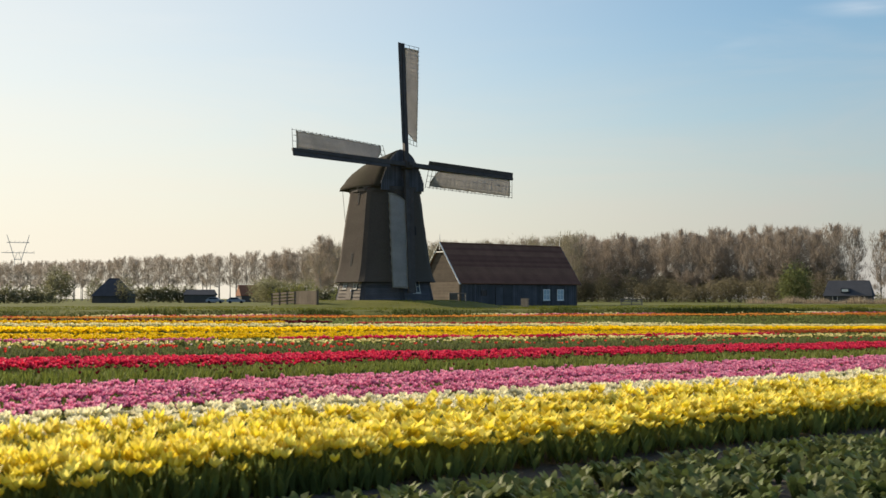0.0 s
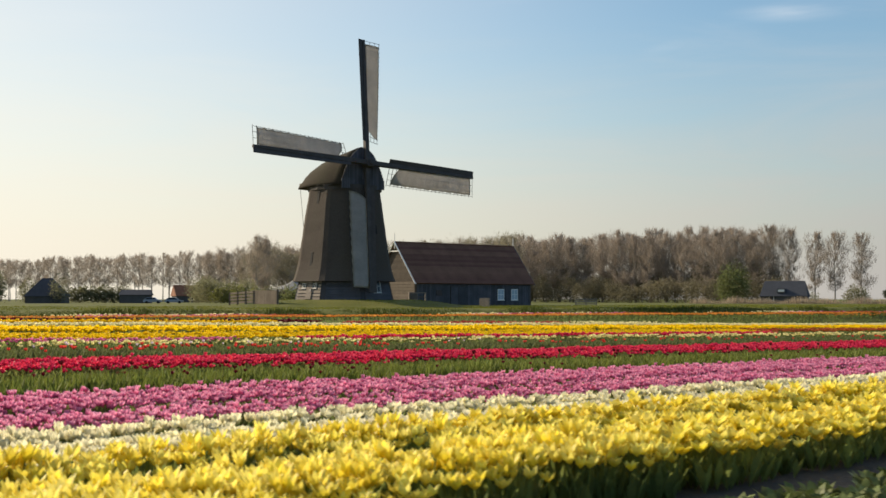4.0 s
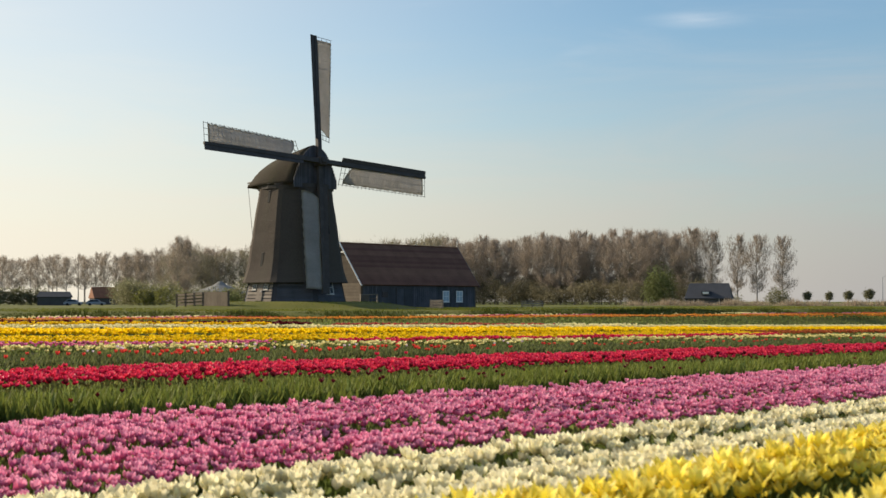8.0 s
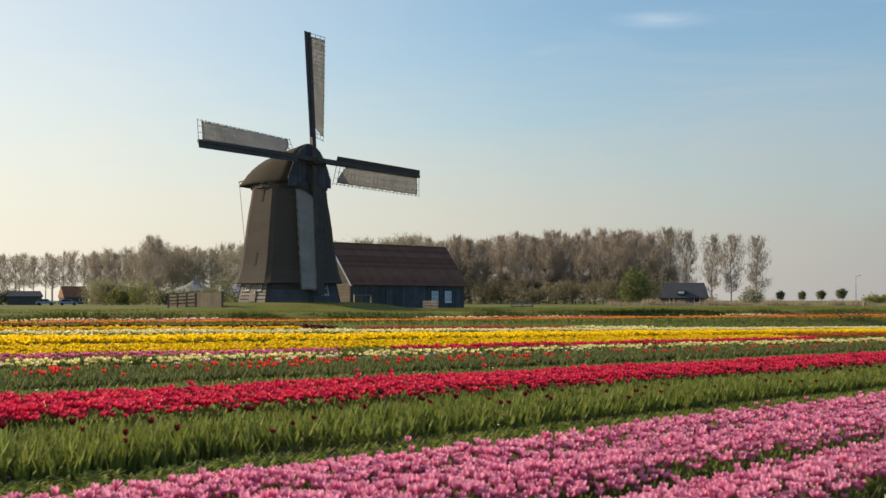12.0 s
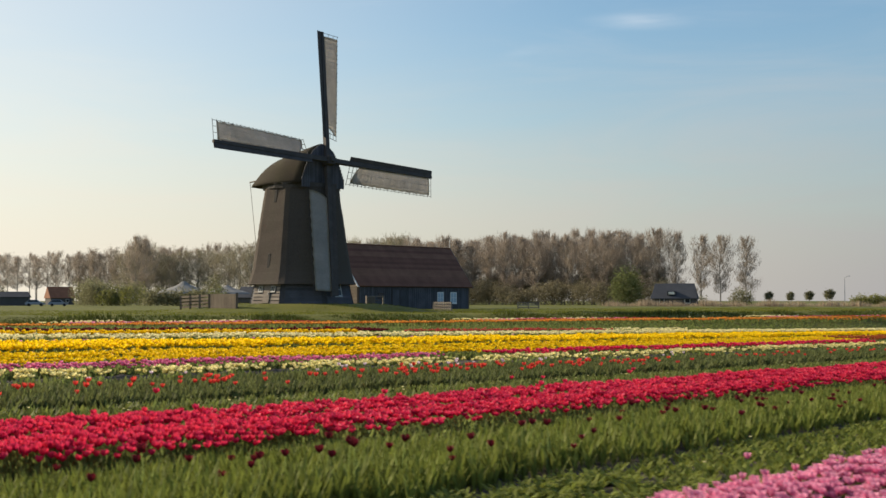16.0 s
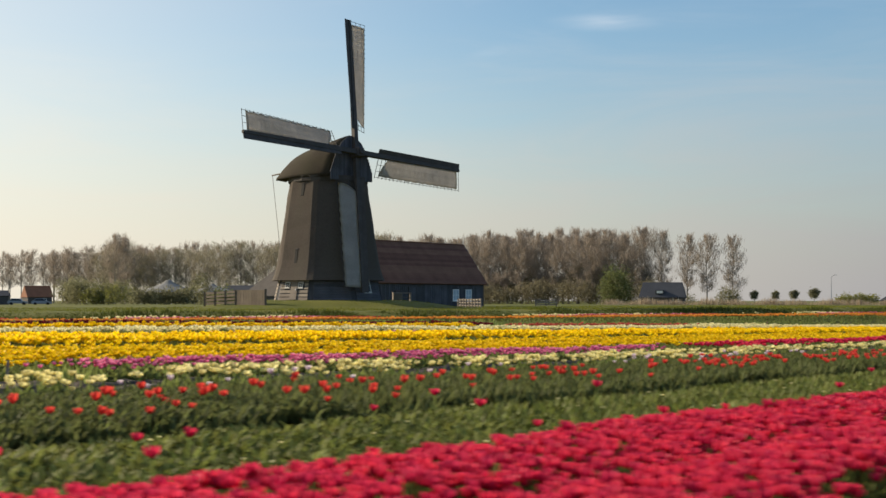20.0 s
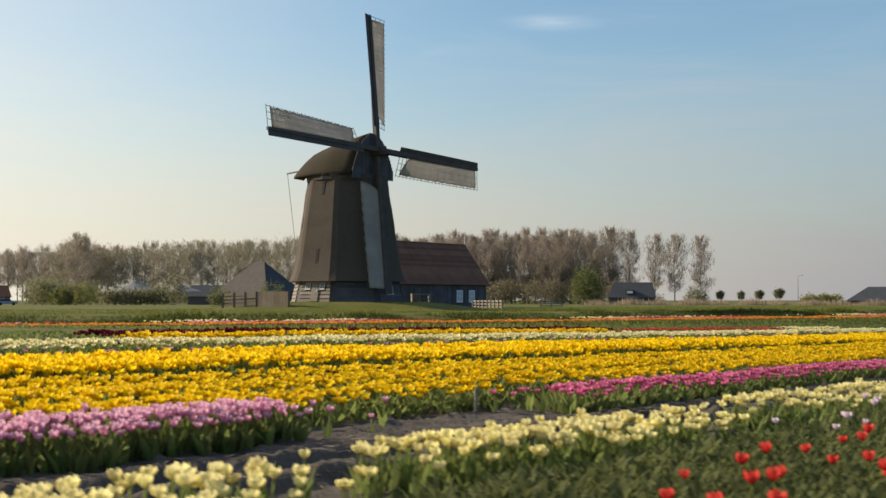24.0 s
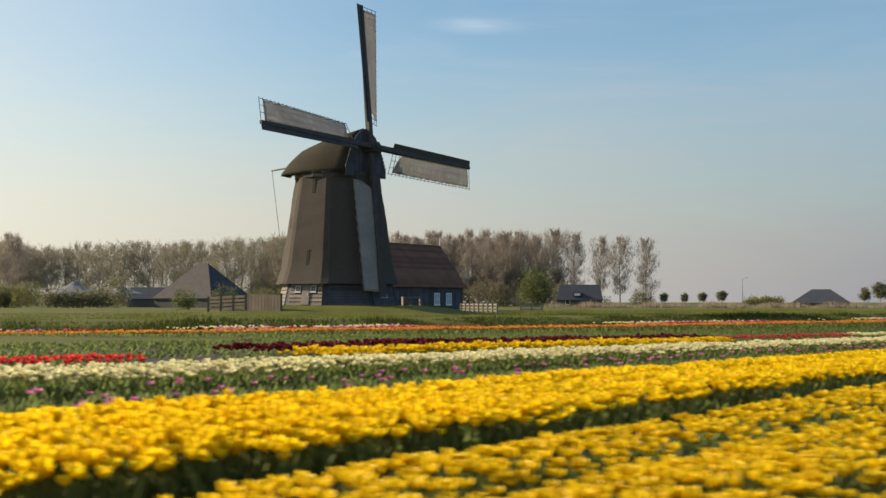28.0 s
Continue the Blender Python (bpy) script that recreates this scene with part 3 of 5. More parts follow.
def bed(name, label, off0, off1, u0, u1, petal_mat, leaf_mat, height=0.38, width=0.075, cup=0.075, density=75, flare=1.0,
        leaves=2, leaf_h=0.24, bloom=1.0, z0=0.0, leaf_w=0.03, vary=0.10, near=8.5, mid=24.0, category="tulips", line=None, point=0.72, patchy=False, arch=False, clumps=0.0):
    """One bed of one kind of tulip as one object; the stretch beside the path is modelled most finely."""
    if line:
        # a row with a direction of its own: from one end to the other, off0 to off1 metres to its far side
        (ax, ay), (bx, by) = line
        ln = math.hypot(bx - ax, by - ay)
        n = int(ln * (off1 - off0) * density)
        t, k = RNG.uniform(0, 1, n), RNG.uniform(off0, off1, n) + 0.3 * np.sin(np.linspace(0, 9, n))
        x, y = ax + (bx - ax) * t - (by - ay) / ln * k, ay + (by - ay) * t + (bx - ax) / ln * k
        y = y + BEND * np.maximum(0, x - 8)
        if patchy:
            # grown in blocks of a few metres, with gaps
            block = np.sin(x * 0.31 + off0) + 0.7 * np.sin(x * 0.83 + 2.1 * off1) + RNG.normal(0, 0.25, n)
            x, y = x[block > 0.35], y[block > 0.35]
    else:
        x, y, v = strip(off0, off1, u0, u1, density)
        if clumps:
            # bulbs that came up in bunches, with gaps between
            k = np.sin(x * 2.1 + y * 1.3) + np.sin(x * 0.9 - y * 2.7) + RNG.normal(0, 0.5, len(x)) > clumps - 1.6
            x, y, v = x[k], y[k], v[k]
    d = path_distance(x, y)
    if not line and u0 < -60:
        # the bed runs on past the trodden track, more thinly built
        x2, y2, v2 = strip(off0, off1, u0 - 6, u0, density * 0.5)
        x, y, v, d = np.append(x, x2), np.append(y, y2), np.append(v, v2), np.append(d, np.full(len(x2), 90.0))
    keep = RNG.uniform(0, 1, len(x)) < np.where(d < near, 1.0, np.where(d < mid, 0.68, 0.42))
    x, y, d = x[keep], y[keep], d[keep]
    if not line:
        v = v[keep]
    grow = np.where(d < near, 1.0, np.where(d < mid, 1.16, 1.5))
    n = len(x)
    # rounded crown of the bed: the plants at its edges are shorter
    a, b = row_v(off0), row_v(off1)
    side = np.full(n, 1.0) if line else np.minimum(v - a, b - v)
    tall = 0.86 + 0.14 * smooth01(side / 0.25)
    drift = 0.03 * np.sin(x * 0.8 + y * 0.5) + 0.025 * np.sin(x * 2.3 - y * 1.9)
    sz = tall * (1 + RNG.normal(0, vary * 0.6, n) + drift)
    rot = RNG.uniform(0, 6.283, n)
    lean = RNG.normal(0, 0.10 if bloom > 0.5 else 0.055, (n, 2))
    pos = np.stack([x, y, land(x, y) + z0], 1)
    blooming = RNG.uniform(0, 1, n) < bloom
    out, rims = [], []
    for lo, hi, rows, lv, pet in ((0, near, 2, leaves, 6), (near, mid, 1, leaves, 4), (mid, 1e9, 1, max(1, leaves - 1), 4)):
        zone = (d >= lo) & (d < hi)
        for bl in (True, False):
            k = zone & (blooming == bl)
            if not k.any():
                continue
            t = flower(height, width, cup if bl else 0, pet, flare, rows, lv + (0 if bl else 1), leaf_h, leaf_w, bl and lo == 0, point, lo == 0, arch)
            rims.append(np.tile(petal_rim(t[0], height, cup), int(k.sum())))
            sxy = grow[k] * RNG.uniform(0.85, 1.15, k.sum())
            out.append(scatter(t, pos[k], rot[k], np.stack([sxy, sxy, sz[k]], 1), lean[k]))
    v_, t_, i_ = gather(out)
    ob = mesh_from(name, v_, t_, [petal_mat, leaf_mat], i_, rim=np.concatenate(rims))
    return tagged(ob, label, category, kind="stuff")


def build_beds():
    T_ = "tulip_bed"
    bed("leafy_bed", "broad grey-green leaves of tulips not in flower", -120.5, -113.15, -64, -38, M_LILY, M_LEAF_GREY, 0.2, 0, 0, 27, 1, 6, 0.22, 0.0, leaf_w=0.042, near=14, category="leaves", arch=True)
    for a, b, h in ((-112.1, -110.6, 0.445), (-109.75, -108.98, 0.435)):
        bed(T_, "dense bed of pointed lemon yellow tulips", a, b, -64, -36, M_LILY, M_LEAF, h, 0.10, 0.105, 150, 1.5, 3, 0.32, point=0.5, vary=0.2)
    for a, b in ((-108.75, -107.75), (-107.5, -106.7)):
        bed(T_, "bed of large cream white tulips", a, b, -64, -34, M_IVORY, M_LEAF, 0.385, 0.085, 0.085, 130, 1.05, 2, 0.28)
    for a, b in ((-105.95, -104.92), (-104.38, -103.1), (-102.98, -101.95)):
        bed(T_, "bed of rose pink tulips with pale edges", a, b, -65, -28, M_PINK, M_LEAF, 0.35, 0.056, 0.060, 250, 1.08, 3, 0.25, vary=0.14)
    bed("green_strip", "sparse low weeds between two beds", -101.7, -99.3, -66, -26, M_CREAM, M_LEAF_LIGHT, 0.14, 0.03, 0.02, 90, 1, 4, 0.12, 0.004, leaf_w=0.018, category="leaves", arch=True)
    bed("green_tulip_bed", "bed of upright green tulip leaves with few buds", -99.1, -96.75, -67, -24, M_MAROON, M_LEAF_LIGHT, 0.32, 0.06, 0.06, 150, 1, 3, 0.29, 0.012, leaf_w=0.016)
    for a, b in ((-96.4, -95.1), (-95.0, -93.48)):
        bed(T_, "dense bed of crimson red tulips", a, b, -68, -20, M_RED, M_LEAF, 0.35, 0.07, 0.066, 170, 0.95, 3, 0.25)
    bed("green_strip", "low strip of young leaves and weeds", -93.3, -90.2, -68, -16, M_CREAM, M_LEAF_OLIVE, 0.2, 0.03, 0.02, 95, 1, 4, 0.21, 0.01, leaf_w=0.022, category="leaves", arch=True)
    bed("green_tulip_bed", "dark green bed of tulip leaves gone over", -89.5, -86.1, -69, -10, M_LILAC, M_LEAF_DARK, 0.30, 0.05, 0.04, 130, 1, 4, 0.27, 0.0, leaf_w=0.02, arch=True)
    bed(T_, "thinly scattered vermilion tulips in the green bed", -89.0, -86.6, -40, -10, M_ORANGE, M_LEAF_DARK, 0.31, 0.075, 0.075, 3, 0.95, 1, 0.2)
    bed(T_, "narrow row of pale yellow tulips", -86.0, -84.95, -69, -8, M_STRAW, M_LEAF, 0.365, 0.076, 0.07, 78, 0.9, 3, 0.28, clumps=0.9)
    bed(T_, "row of light pink tulips beside bare soil", -82.5, -81.4, -70, -60.2, M_LILAC, M_LEAF, 0.35, 0.060, 0.066, 170, 1.05, 3, 0.28)
    bed(T_, "row of magenta tulips beside bare soil", -82.8, -81.95, -56.4, -41.9, M_MAGENTA, M_LEAF, 0.32, 0.064, 0.058, 130, 0.95, 3, 0.26)
    bed(T_, "row of crimson red tulips", -82.8, -81.6, -39.4, -15, M_RED, M_LEAF, 0.34, 0.08, 0.075, 90, 0.95, 2, 0.26)
    bed(T_, "row of rust orange tulips", -81.2, -78.4, -13.8, 12, M_RUST, M_LEAF, 0.38, 0.08, 0.075, 70, 0.95, 2, 0.26)
    for a, b, e in ((-81.2, -80.15, -14), (-79.95, -78.4, -14), (-78.2, -76.95, 2)):
        bed(T_, "bed of golden yellow tulips", a, b, -70, e, M_GOLD, M_LEAF, 0.33, 0.082, 0.066, 90, 1.12, 3, 0.21)
    for a, b in ((-75.9, -74.0), (-73.85, -72.8)):
        bed(T_, "tall dense bed of deep golden yellow tulips", a, b, -70, 10, M_GOLD_DEEP, M_LEAF, 0.41, 0.088, 0.088, 155, 1.0, 2, 0.32, near=10.5)
    bed("green_tulip_bed", "sparse green bed with scattered purple tulips", -72.4, -68.9, -66, 14, M_PURPLE, M_LEAF, 0.32, 0.07, 0.06, 50, 1, 3, 0.22, 0.06)
    bed(T_, "bed of cream white tulips", -68.1, -66.0, -66, 20, M_CREAM, M_LEAF, 0.38, 0.075, 0.07, 95, 1.0, 2, 0.28)
    bed(T_, "row of bright yellow tulips", -64.8, -63.6, -51.5, -32.2, M_GOLD, M_LEAF, 0.42, 0.085, 0.085, 150, 1.0, 2, 0.26)
    bed(T_, "row of dark maroon tulips", -62.4, -60.8, -51.3, -28.6, M_MAROON, M_LEAF, 0.42, 0.085, 0.085, 120, 1.0, 2, 0.22)
    bed(T_, "patch of brick red tulips", -62.2, -60.8, -27, -12.6, M_BRICKRED, M_LEAF, 0.36, 0.085, 0.08, 60, 1.0, 2, 0.26)
    bed(T_, "patch of white tulips beside the brick red ones", -61.8, -60.6, -12.2, -5, M_CREAM, M_LEAF, 0.36, 0.085, 0.08, 50, 1.0, 2, 0.26)
    bed(T_, "patch of vermilion tulips", -62.6, -60.9, -62, -53.9, M_ORANGE, M_LEAF, 0.3, 0.085, 0.08, 60, 1.0, 2, 0.26)
    FAR = ((-60, -60.5), (70, -11))
    bed(T_, "long row of tangerine orange tulips before a ditch", -1.4, 1.0, 0, 0, M_TANGERINE, M_LEAF, 0.34, 0.085, 0.08, 52, line=FAR)
    bed(T_, "patchy row of brick red tulips before a ditch", 1.3, 3.0, 0, 0, M_BRICKRED, M_LEAF, 0.36, 0.085, 0.09, 48, line=FAR, patchy=True)
    bed(T_, "patchy row of mixed rose tulips before a ditch", 2.2, 3.8, 0, 0, M_PINK, M_LEAF, 0.36, 0.085, 0.09, 40, line=FAR, patchy=True)
    bed(T_, "patches of cream tulips before a ditch", 3.0, 4.3, 0, 0, M_CREAM, M_LEAF, 0.40, 0.085, 0.09, 26, line=FAR, patchy=True)
    bed("green_strip", "low green growth at the far side of the field", -58.2, -48, -60, 40, M_PURPLE, M_LEAF, 0.14, 0.05, 0.05, 34, 1, 3, 0.13, 0.002, leaf_w=0.022, category="leaves")
    bed("green_strip", "low green growth beside the far rows", -9.0, -2.0, 0, 0, M_PURPLE, M_LEAF, 0.14, 0.05, 0.05, 20, 1, 3, 0.14, 0.0, leaf_w=0.02, category="leaves", line=FAR)


def build_soil_path():
    """The bare trodden strip between two rows, with clods and two shallow ruts."""
    us, vs = np.arange(-74, -18, 0.07), np.arange(row_v(-85.5), row_v(-81.6), 0.07)
    U, W = np.meshgrid(us, vs)
    X, Y = row_xy(U, W)
    rs = np.random.default_rng(8)
    Z = land(X, Y) + 0.05 + rs.normal(0, 0.008, U.shape) + 0.02 * np.sin(U * 5.1 + 2 * np.sin(W * 4.0)) * np.sin(W * 7.0) + 0.012 * np.sin(U * 13 + W * 11)
    for r in (-84.4, -83.5):
        Z += 0.05 * np.exp(-((W - row_v(r) - 0.22) / 0.12) ** 2) - 0.075 * np.exp(-((W - row_v(r)) / 0.13) ** 2)
    clods = rs.uniform(0, 1, U.shape) > 0.985
    Z += clods * rs.uniform(0.02, 0.05, U.shape)
    nx = len(us)
    i = (np.arange(len(vs) - 1)[:, None] * nx + np.arange(nx - 1)[None]).ravel()
    tris = np.concatenate([np.stack([i, i + 1, i + nx + 1], 1), np.stack([i, i + nx + 1, i + nx], 1)])
    tagged(mesh_from("soil_path", np.stack([X, Y, Z], 2).reshape(-1, 3), tris, [M_SOIL]), "bare grey-brown soil strip with clods and ruts", "soil", kind="structure")
    # dry straw and dead stems pressed into the crumbled soil
    n = 2600
    u = rs.uniform(-72, -30, n)
    w = row_v(-83.6) + rs.normal(0, 0.55, n)
    keep = (w > row_v(-85.0)) & (w < row_v(-82.3))
    u, w = u[keep], w[keep]
    x, y = row_xy(u, w)
    sliver = make_template([(-1, -0.06, 0), (-0.9, 0.06, 0.03), (0.1, 0.10, 0.12), (1, 0.04, 0.02), (0.9, -0.06, 0.05), (0.1, -0.05, 0.14)], [(0, 5, 1), (1, 5, 2), (5, 4, 2), (2, 4, 3)], [0] * 4)
    size = rs.uniform(0.03, 0.09, len(x))
    col = np.clip(np.round((w - vs[0]) / 0.07).astype(int), 0, len(vs) - 1), np.clip(np.round((u - us[0]) / 0.07).astype(int), 0, nx - 1)
    v_, t_, _ = scatter(sliver, np.stack([x, y, Z[col] + 0.008], 1), rs.uniform(0, 6.28, len(x)), np.stack([size, size, size], 1), rs.normal(0, 0.25, (len(x), 2)))
    tagged(mesh_from("straw_litter", v_, t_, [M_STRAWBITS]), "dry straw and dead stems on the bare soil", "straw", kind="stuff")


def build_grass():
    """Tufts on the ditch bank, the mound and the near meadow."""
    rs = np.random.default_rng(31)
    tpl = make_template([(-0.03, 0, 0), (0.03, 0, 0), (0.05, 0.04, 1.0), (0.05, 0.02, 0), (0.02, 0.07, 0), (-0.08, 0.1, 0.85), (0, -0.05, 0), (-0.03, -0.02, 0), (-0.02, -0.14, 0.7)],
                        [(0, 1, 2), (3, 4, 5), (6, 7, 8)], [0, 0, 0])
    for name, label, n, b0, b1, h, mat in (("bank_grass", "tall dark grass on the ditch bank", 26000, -2.5, 6.0, 0.42, M_SEDGE), ("meadow_tufts", "short yellow-green meadow grass", 42000, 6.0, 46.0, 0.2, M_TUFT)):
        x = rs.uniform(-48, 62, n)
        b = rs.uniform(b0, b1, n) if name == "bank_grass" else b0 + (b1 - b0) * rs.uniform(0, 1, n) ** 1.5
        y = b * 1.085 + 0.42 * x + BEND * np.maximum(0, x - 6) - 30.0
        k = (np.hypot(x - MILL.x, y - MILL.y) > 4.9)
        x, y = x[k], y[k]
        clump = 0.55 + 0.45 * np.sin(x * 0.7 + 2 * np.sin(y * 0.5)) * np.sin(x * 0.23 + 1)
        sc = h * rs.uniform(0.6, 1.2, len(x)) * clump
        v, f, i = scatter(tpl, np.stack([x, y, land(x, y) - 0.02], 1), rs.uniform(0, 6.28, len(x)), np.stack([2.2 * h + 0 * sc, 2.2 * h + 0 * sc, sc], 1), rs.normal(0, 0.2, (len(x), 2)))
        tagged(mesh_from(name, v, f, [mat]), label, "grass", kind="stuff")


build_ground()
build_soil_path()
build_beds()
build_grass()


# ---- the mill ----
def ring8(r, z, chamfer=0.06):
    """An octagon with slightly blunted corners."""
    pts = []
    for k in range(8):
        a = radians(-112.5 + 45 * k)
        for s_ in (-1, 1):
            b = a + s_ * chamfer
            pts.append(Vector((math.cos(b) * r * 0.995, math.sin(b) * r * 0.995, z)))
    return pts


def body_radius(z):
    t = (z - 1.66) / 8.0
    return 4.50 - 1.24 * t + 6.0 * max(0.0, 0.2 - t) ** 2


def face_matrix(k, z, side=0.0, out=0.0, slope=0.0):
    """Pose on the k-th face of the octagon (0 looks along -y), x along the face, y outwards."""
    a = radians(-90 + 45 * k)
    r = body_radius(max(z, 1.66)) * math.cos(math.pi / 8) + out
    m = Matrix.Translation((math.cos(a) * r, math.sin(a) * r, z)) @ Matrix.Rotation(a - math.pi / 2, 4, "Z")
    return m @ Matrix.Translation((-side, 0, 0)) @ Matrix.Rotation(slope, 4, "X")


def build_mill():
    mill = empty("windmill", Matrix.Translation(MILL) @ Matrix.Rotation(radians(5), 4, "Z"),
                 "octagonal thatched smock windmill on a low grassy mound", "windmill")
    bm = bmesh.new()
    zs = [1.60, 1.66, 2.0, 2.6] + [3.2 + 0.6 * i for i in range(11)] + [9.7]
    rings = [ring8(4.25, 1.72)]
    for z in zs:
        rings.append(ring8(body_radius(z), z))
    rings.append(ring8(3.0, 9.75))
    loft(bm, rings)
    for v in bm.verts:
        n = noise.noise(v.co * 0.9) * 0.05 + noise.noise(v.co * 3.1) * 0.02
        v.co += Vector((v.co.x, v.co.y, 0)).normalized() * n
    part("thatched_body", bm, M_THATCH, mill, "weathered brown reed thatch on sloping sides")
    # wooden base: a core, and boards on every face
    bm = bmesh.new()
    loft(bm, [ring8(4.60, -0.5), ring8(4.54, 0.0), ring8(4.12, 1.78)], cap=True)
    base = part("base", bm, M_TAR, mill, "dark tarred timber base")
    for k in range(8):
        # sunlit faces: weathered boards, their paler colour also standing in for the sunlight
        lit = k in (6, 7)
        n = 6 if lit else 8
        for j in range(n):
            z = 0.12 + j * 1.72 / n
            half = (4.56 - 0.24 * z) * 0.34
            a = radians(-90 + 45 * k)
            r = (4.54 - 0.236 * z) * 0.941 + 0.03
            m = Matrix.Translation((math.cos(a) * r, math.sin(a) * r, z)) @ Matrix.Rotation(a - math.pi / 2, 4, "Z") @ Matrix.Rotation(0.27, 4, "X")
            spans = [(-half + 0.02, half - 0.02)]
            if k == 7:
                spans = [(0.32, half - 0.02), (-half + 0.02, -0.42)]
                if 3 <= j <= 4:
                    spans = [(0.95, half - 0.02), (-half + 0.02, -1.05)]
            if k == 1 and 3 <= j <= 7:
                spans = [(-half + 0.02, -0.48), (0.48, half - 0.02)]
            for s0, s1 in spans:
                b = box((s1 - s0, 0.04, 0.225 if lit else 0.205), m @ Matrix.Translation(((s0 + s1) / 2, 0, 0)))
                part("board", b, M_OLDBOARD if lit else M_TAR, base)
    # grey door leaf and two little windows on the lit face, one window on the shaded side
    def mk(k, side, z, out=0.03):
        a = radians(-90 + 45 * k)
        r = (4.54 - 0.236 * z) * 0.941 + out + 0.03
        return Matrix.Translation((math.cos(a) * r, math.sin(a) * r, z)) @ Matrix.Rotation(a - math.pi / 2, 4, "Z") @ Matrix.Translation((-side, 0, 0)) @ Matrix.Rotation(0.22, 4, "X")

    door = part("door", box((0.72, 0.07, 1.62), mk(7, 0.05, 0.84, 0.06), 0.01), M_OLDBOARD, mill, "plain grey plank door")
    part("door_handle", box((0.05, 0.06, 0.16), mk(7, 0.28, 0.85, 0.12)), M_STEEL, door)
    for k, side, z, w, h in ((7, -0.72, 1.22, 0.5, 0.5), (7, 0.66, 1.22, 0.5, 0.5), (1, 0.0, 1.18, 0.86, 1.15)):
        m = mk(k, side, z)
        win = part("window", box((w + 0.06, 0.08, 0.06), m @ Matrix.Translation((0, 0.01, -h / 2 - 0.02))), M_PALE, mill, "faded white window with its sill")
        for sx in (-1, 1):
            part("stile", box((0.08, 0.07, h), m @ Matrix.Translation((sx * (w / 2 - 0.04), 0, 0))), M_PALE, win)
            part("rail", box((w - 0.16, 0.07, 0.08), m @ Matrix.Translation((0, 0, sx * (h / 2 - 0.04)))), M_PALE, win)
        part("glazing_bar", box((0.04, 0.05, h - 0.16), m), M_PALE, win)
        part("glazing_bar", box((w - 0.16, 0.045, 0.04), m), M_PALE, win)
        part("pane", box((w - 0.14, 0.015, h - 0.14), m @ Matrix.Translation((0, -0.015, 0))), M_GLASS, win)
    lean = math.atan2(1.32 * math.cos(math.pi / 8), 8.0)
    for k, side, z, h in ((7, 0.05, 8.85, 1.0), (7, 0.05, 3.45, 1.25), (1, 0.3, 6.1, 0.8), (6, 0.1, 6.2, 0.8)):
        m = face_matrix(k, z, side, 0.03, lean)
        hatch = part("hatch", box((0.30, 0.10, h), m, 0.02), M_RUBBER, mill, "narrow dark slit in the thatch")
        part("lintel", box((0.31, 0.13, 0.05), m @ Matrix.Translation((0, 0.02, h / 2 + 0.01))), M_TIMBER, hatch)
    # cap frame: x' towards the sails
    yaw = math.atan2(-0.77, 0.64) - radians(5)
    C = Matrix.Rotation(yaw, 4, "Z")
    prof = [(-3.6, 1.5, 0.8), (-3.52, 2.4, 1.4), (-3.15, 2.95, 1.95), (-2.4, 3.28, 2.4), (-1.3, 3.45, 2.7), (0.0, 3.4, 2.95),
            (1.1, 3.1, 3.15), (2.0, 2.6, 3.3), (2.85, 2.3, 3.45)]
    shape = [(1.0, 0.0), (0.985, 0.10), (0.90, 0.24), (0.80, 0.42), (0.66, 0.62), (0.47, 0.82), (0.22, 0.96), (0.0, 1.0)]
    rings = []
    for x, w, h in prof:
        ring = [C @ Vector((x * 0.96, -w * 0.9, 10.02))]
        for f, g in shape[:-1]:
            ring.append(C @ Vector((x * (1.0 - 0.05 * g), -w * f, 9.84 + h * g)))
        for f, g in reversed(shape):
            ring.append(C @ Vector((x * (1.0 - 0.05 * g), w * f, 9.84 + h * g)))
        ring.append(C @ Vector((x * 0.96, w * 0.9, 10.02)))
        rings.append(ring)
    bm = bmesh.new()
    loft(bm, rings, close=True, cap=True)
    for v in bm.verts:
        v.co += Vector((noise.noise(v.co * 1.3), noise.noise(v.co * 1.3 + Vector((9, 0, 0))), noise.noise(v.co * 1.1 + Vector((0, 7, 0))))) * 0.06
    bmesh.ops.recalc_face_normals(bm, faces=bm.faces)
    part("cap", bm, M_THATCH_CAP, mill, "mossy thatched cap with drooping eaves", smooth=True)
    # boarded front of the cap, and the ring below
    bm = bmesh.new()
    add_box(bm, (0.05, 4.2, 0.3), C @ Matrix.Translation((2.9, 0, 9.8)))
    front = part("cap_front", bm, M_TAR, mill, "dark boarded front of the cap")
    for i in range(44):
        y = -2.15 + 0.1 * i
        h = 3.42 * float(np.interp(abs(y) / 2.3, [f for f, g in reversed(shape)], [g for f, g in reversed(shape)]))
        part("board", box((0.06, 0.095, h + 0.2), C @ Matrix.Translation((2.93, y, 9.62 + (h + 0.2) / 2))), M_TAR, front)
    bm = bmesh.new()
    tube(bm, (0, 0, 9.55), (0, 0, 9.98), 3.25, 3.3, 24)
    part("curb_ring", bm, M_TIMBER, mill)
    bm = bmesh.new()
    tube(bm, C @ Vector((-3.2, -0.25, 10.95)), C @ Vector((-6.5, -0.8, 10.63)), 0.085, 0.06)
    pole = part("tail_beam", bm, M_OLDBOARD, mill, "pale beam sticking out of the cap")
    bm = bmesh.new()
    tube(bm, C @ Vector((-6.45, -0.8, 10.6)), C @ Vector((-5.5, -0.8, 5.2)), 0.022, 0.022, 5)
    tube(bm, C @ Vector((-5.5, -0.8, 5.2)), C @ Vector((-4.75, -0.8, 0.3)), 0.022, 0.022, 5)
    part("rope", bm, M_OLDBOARD, pole)
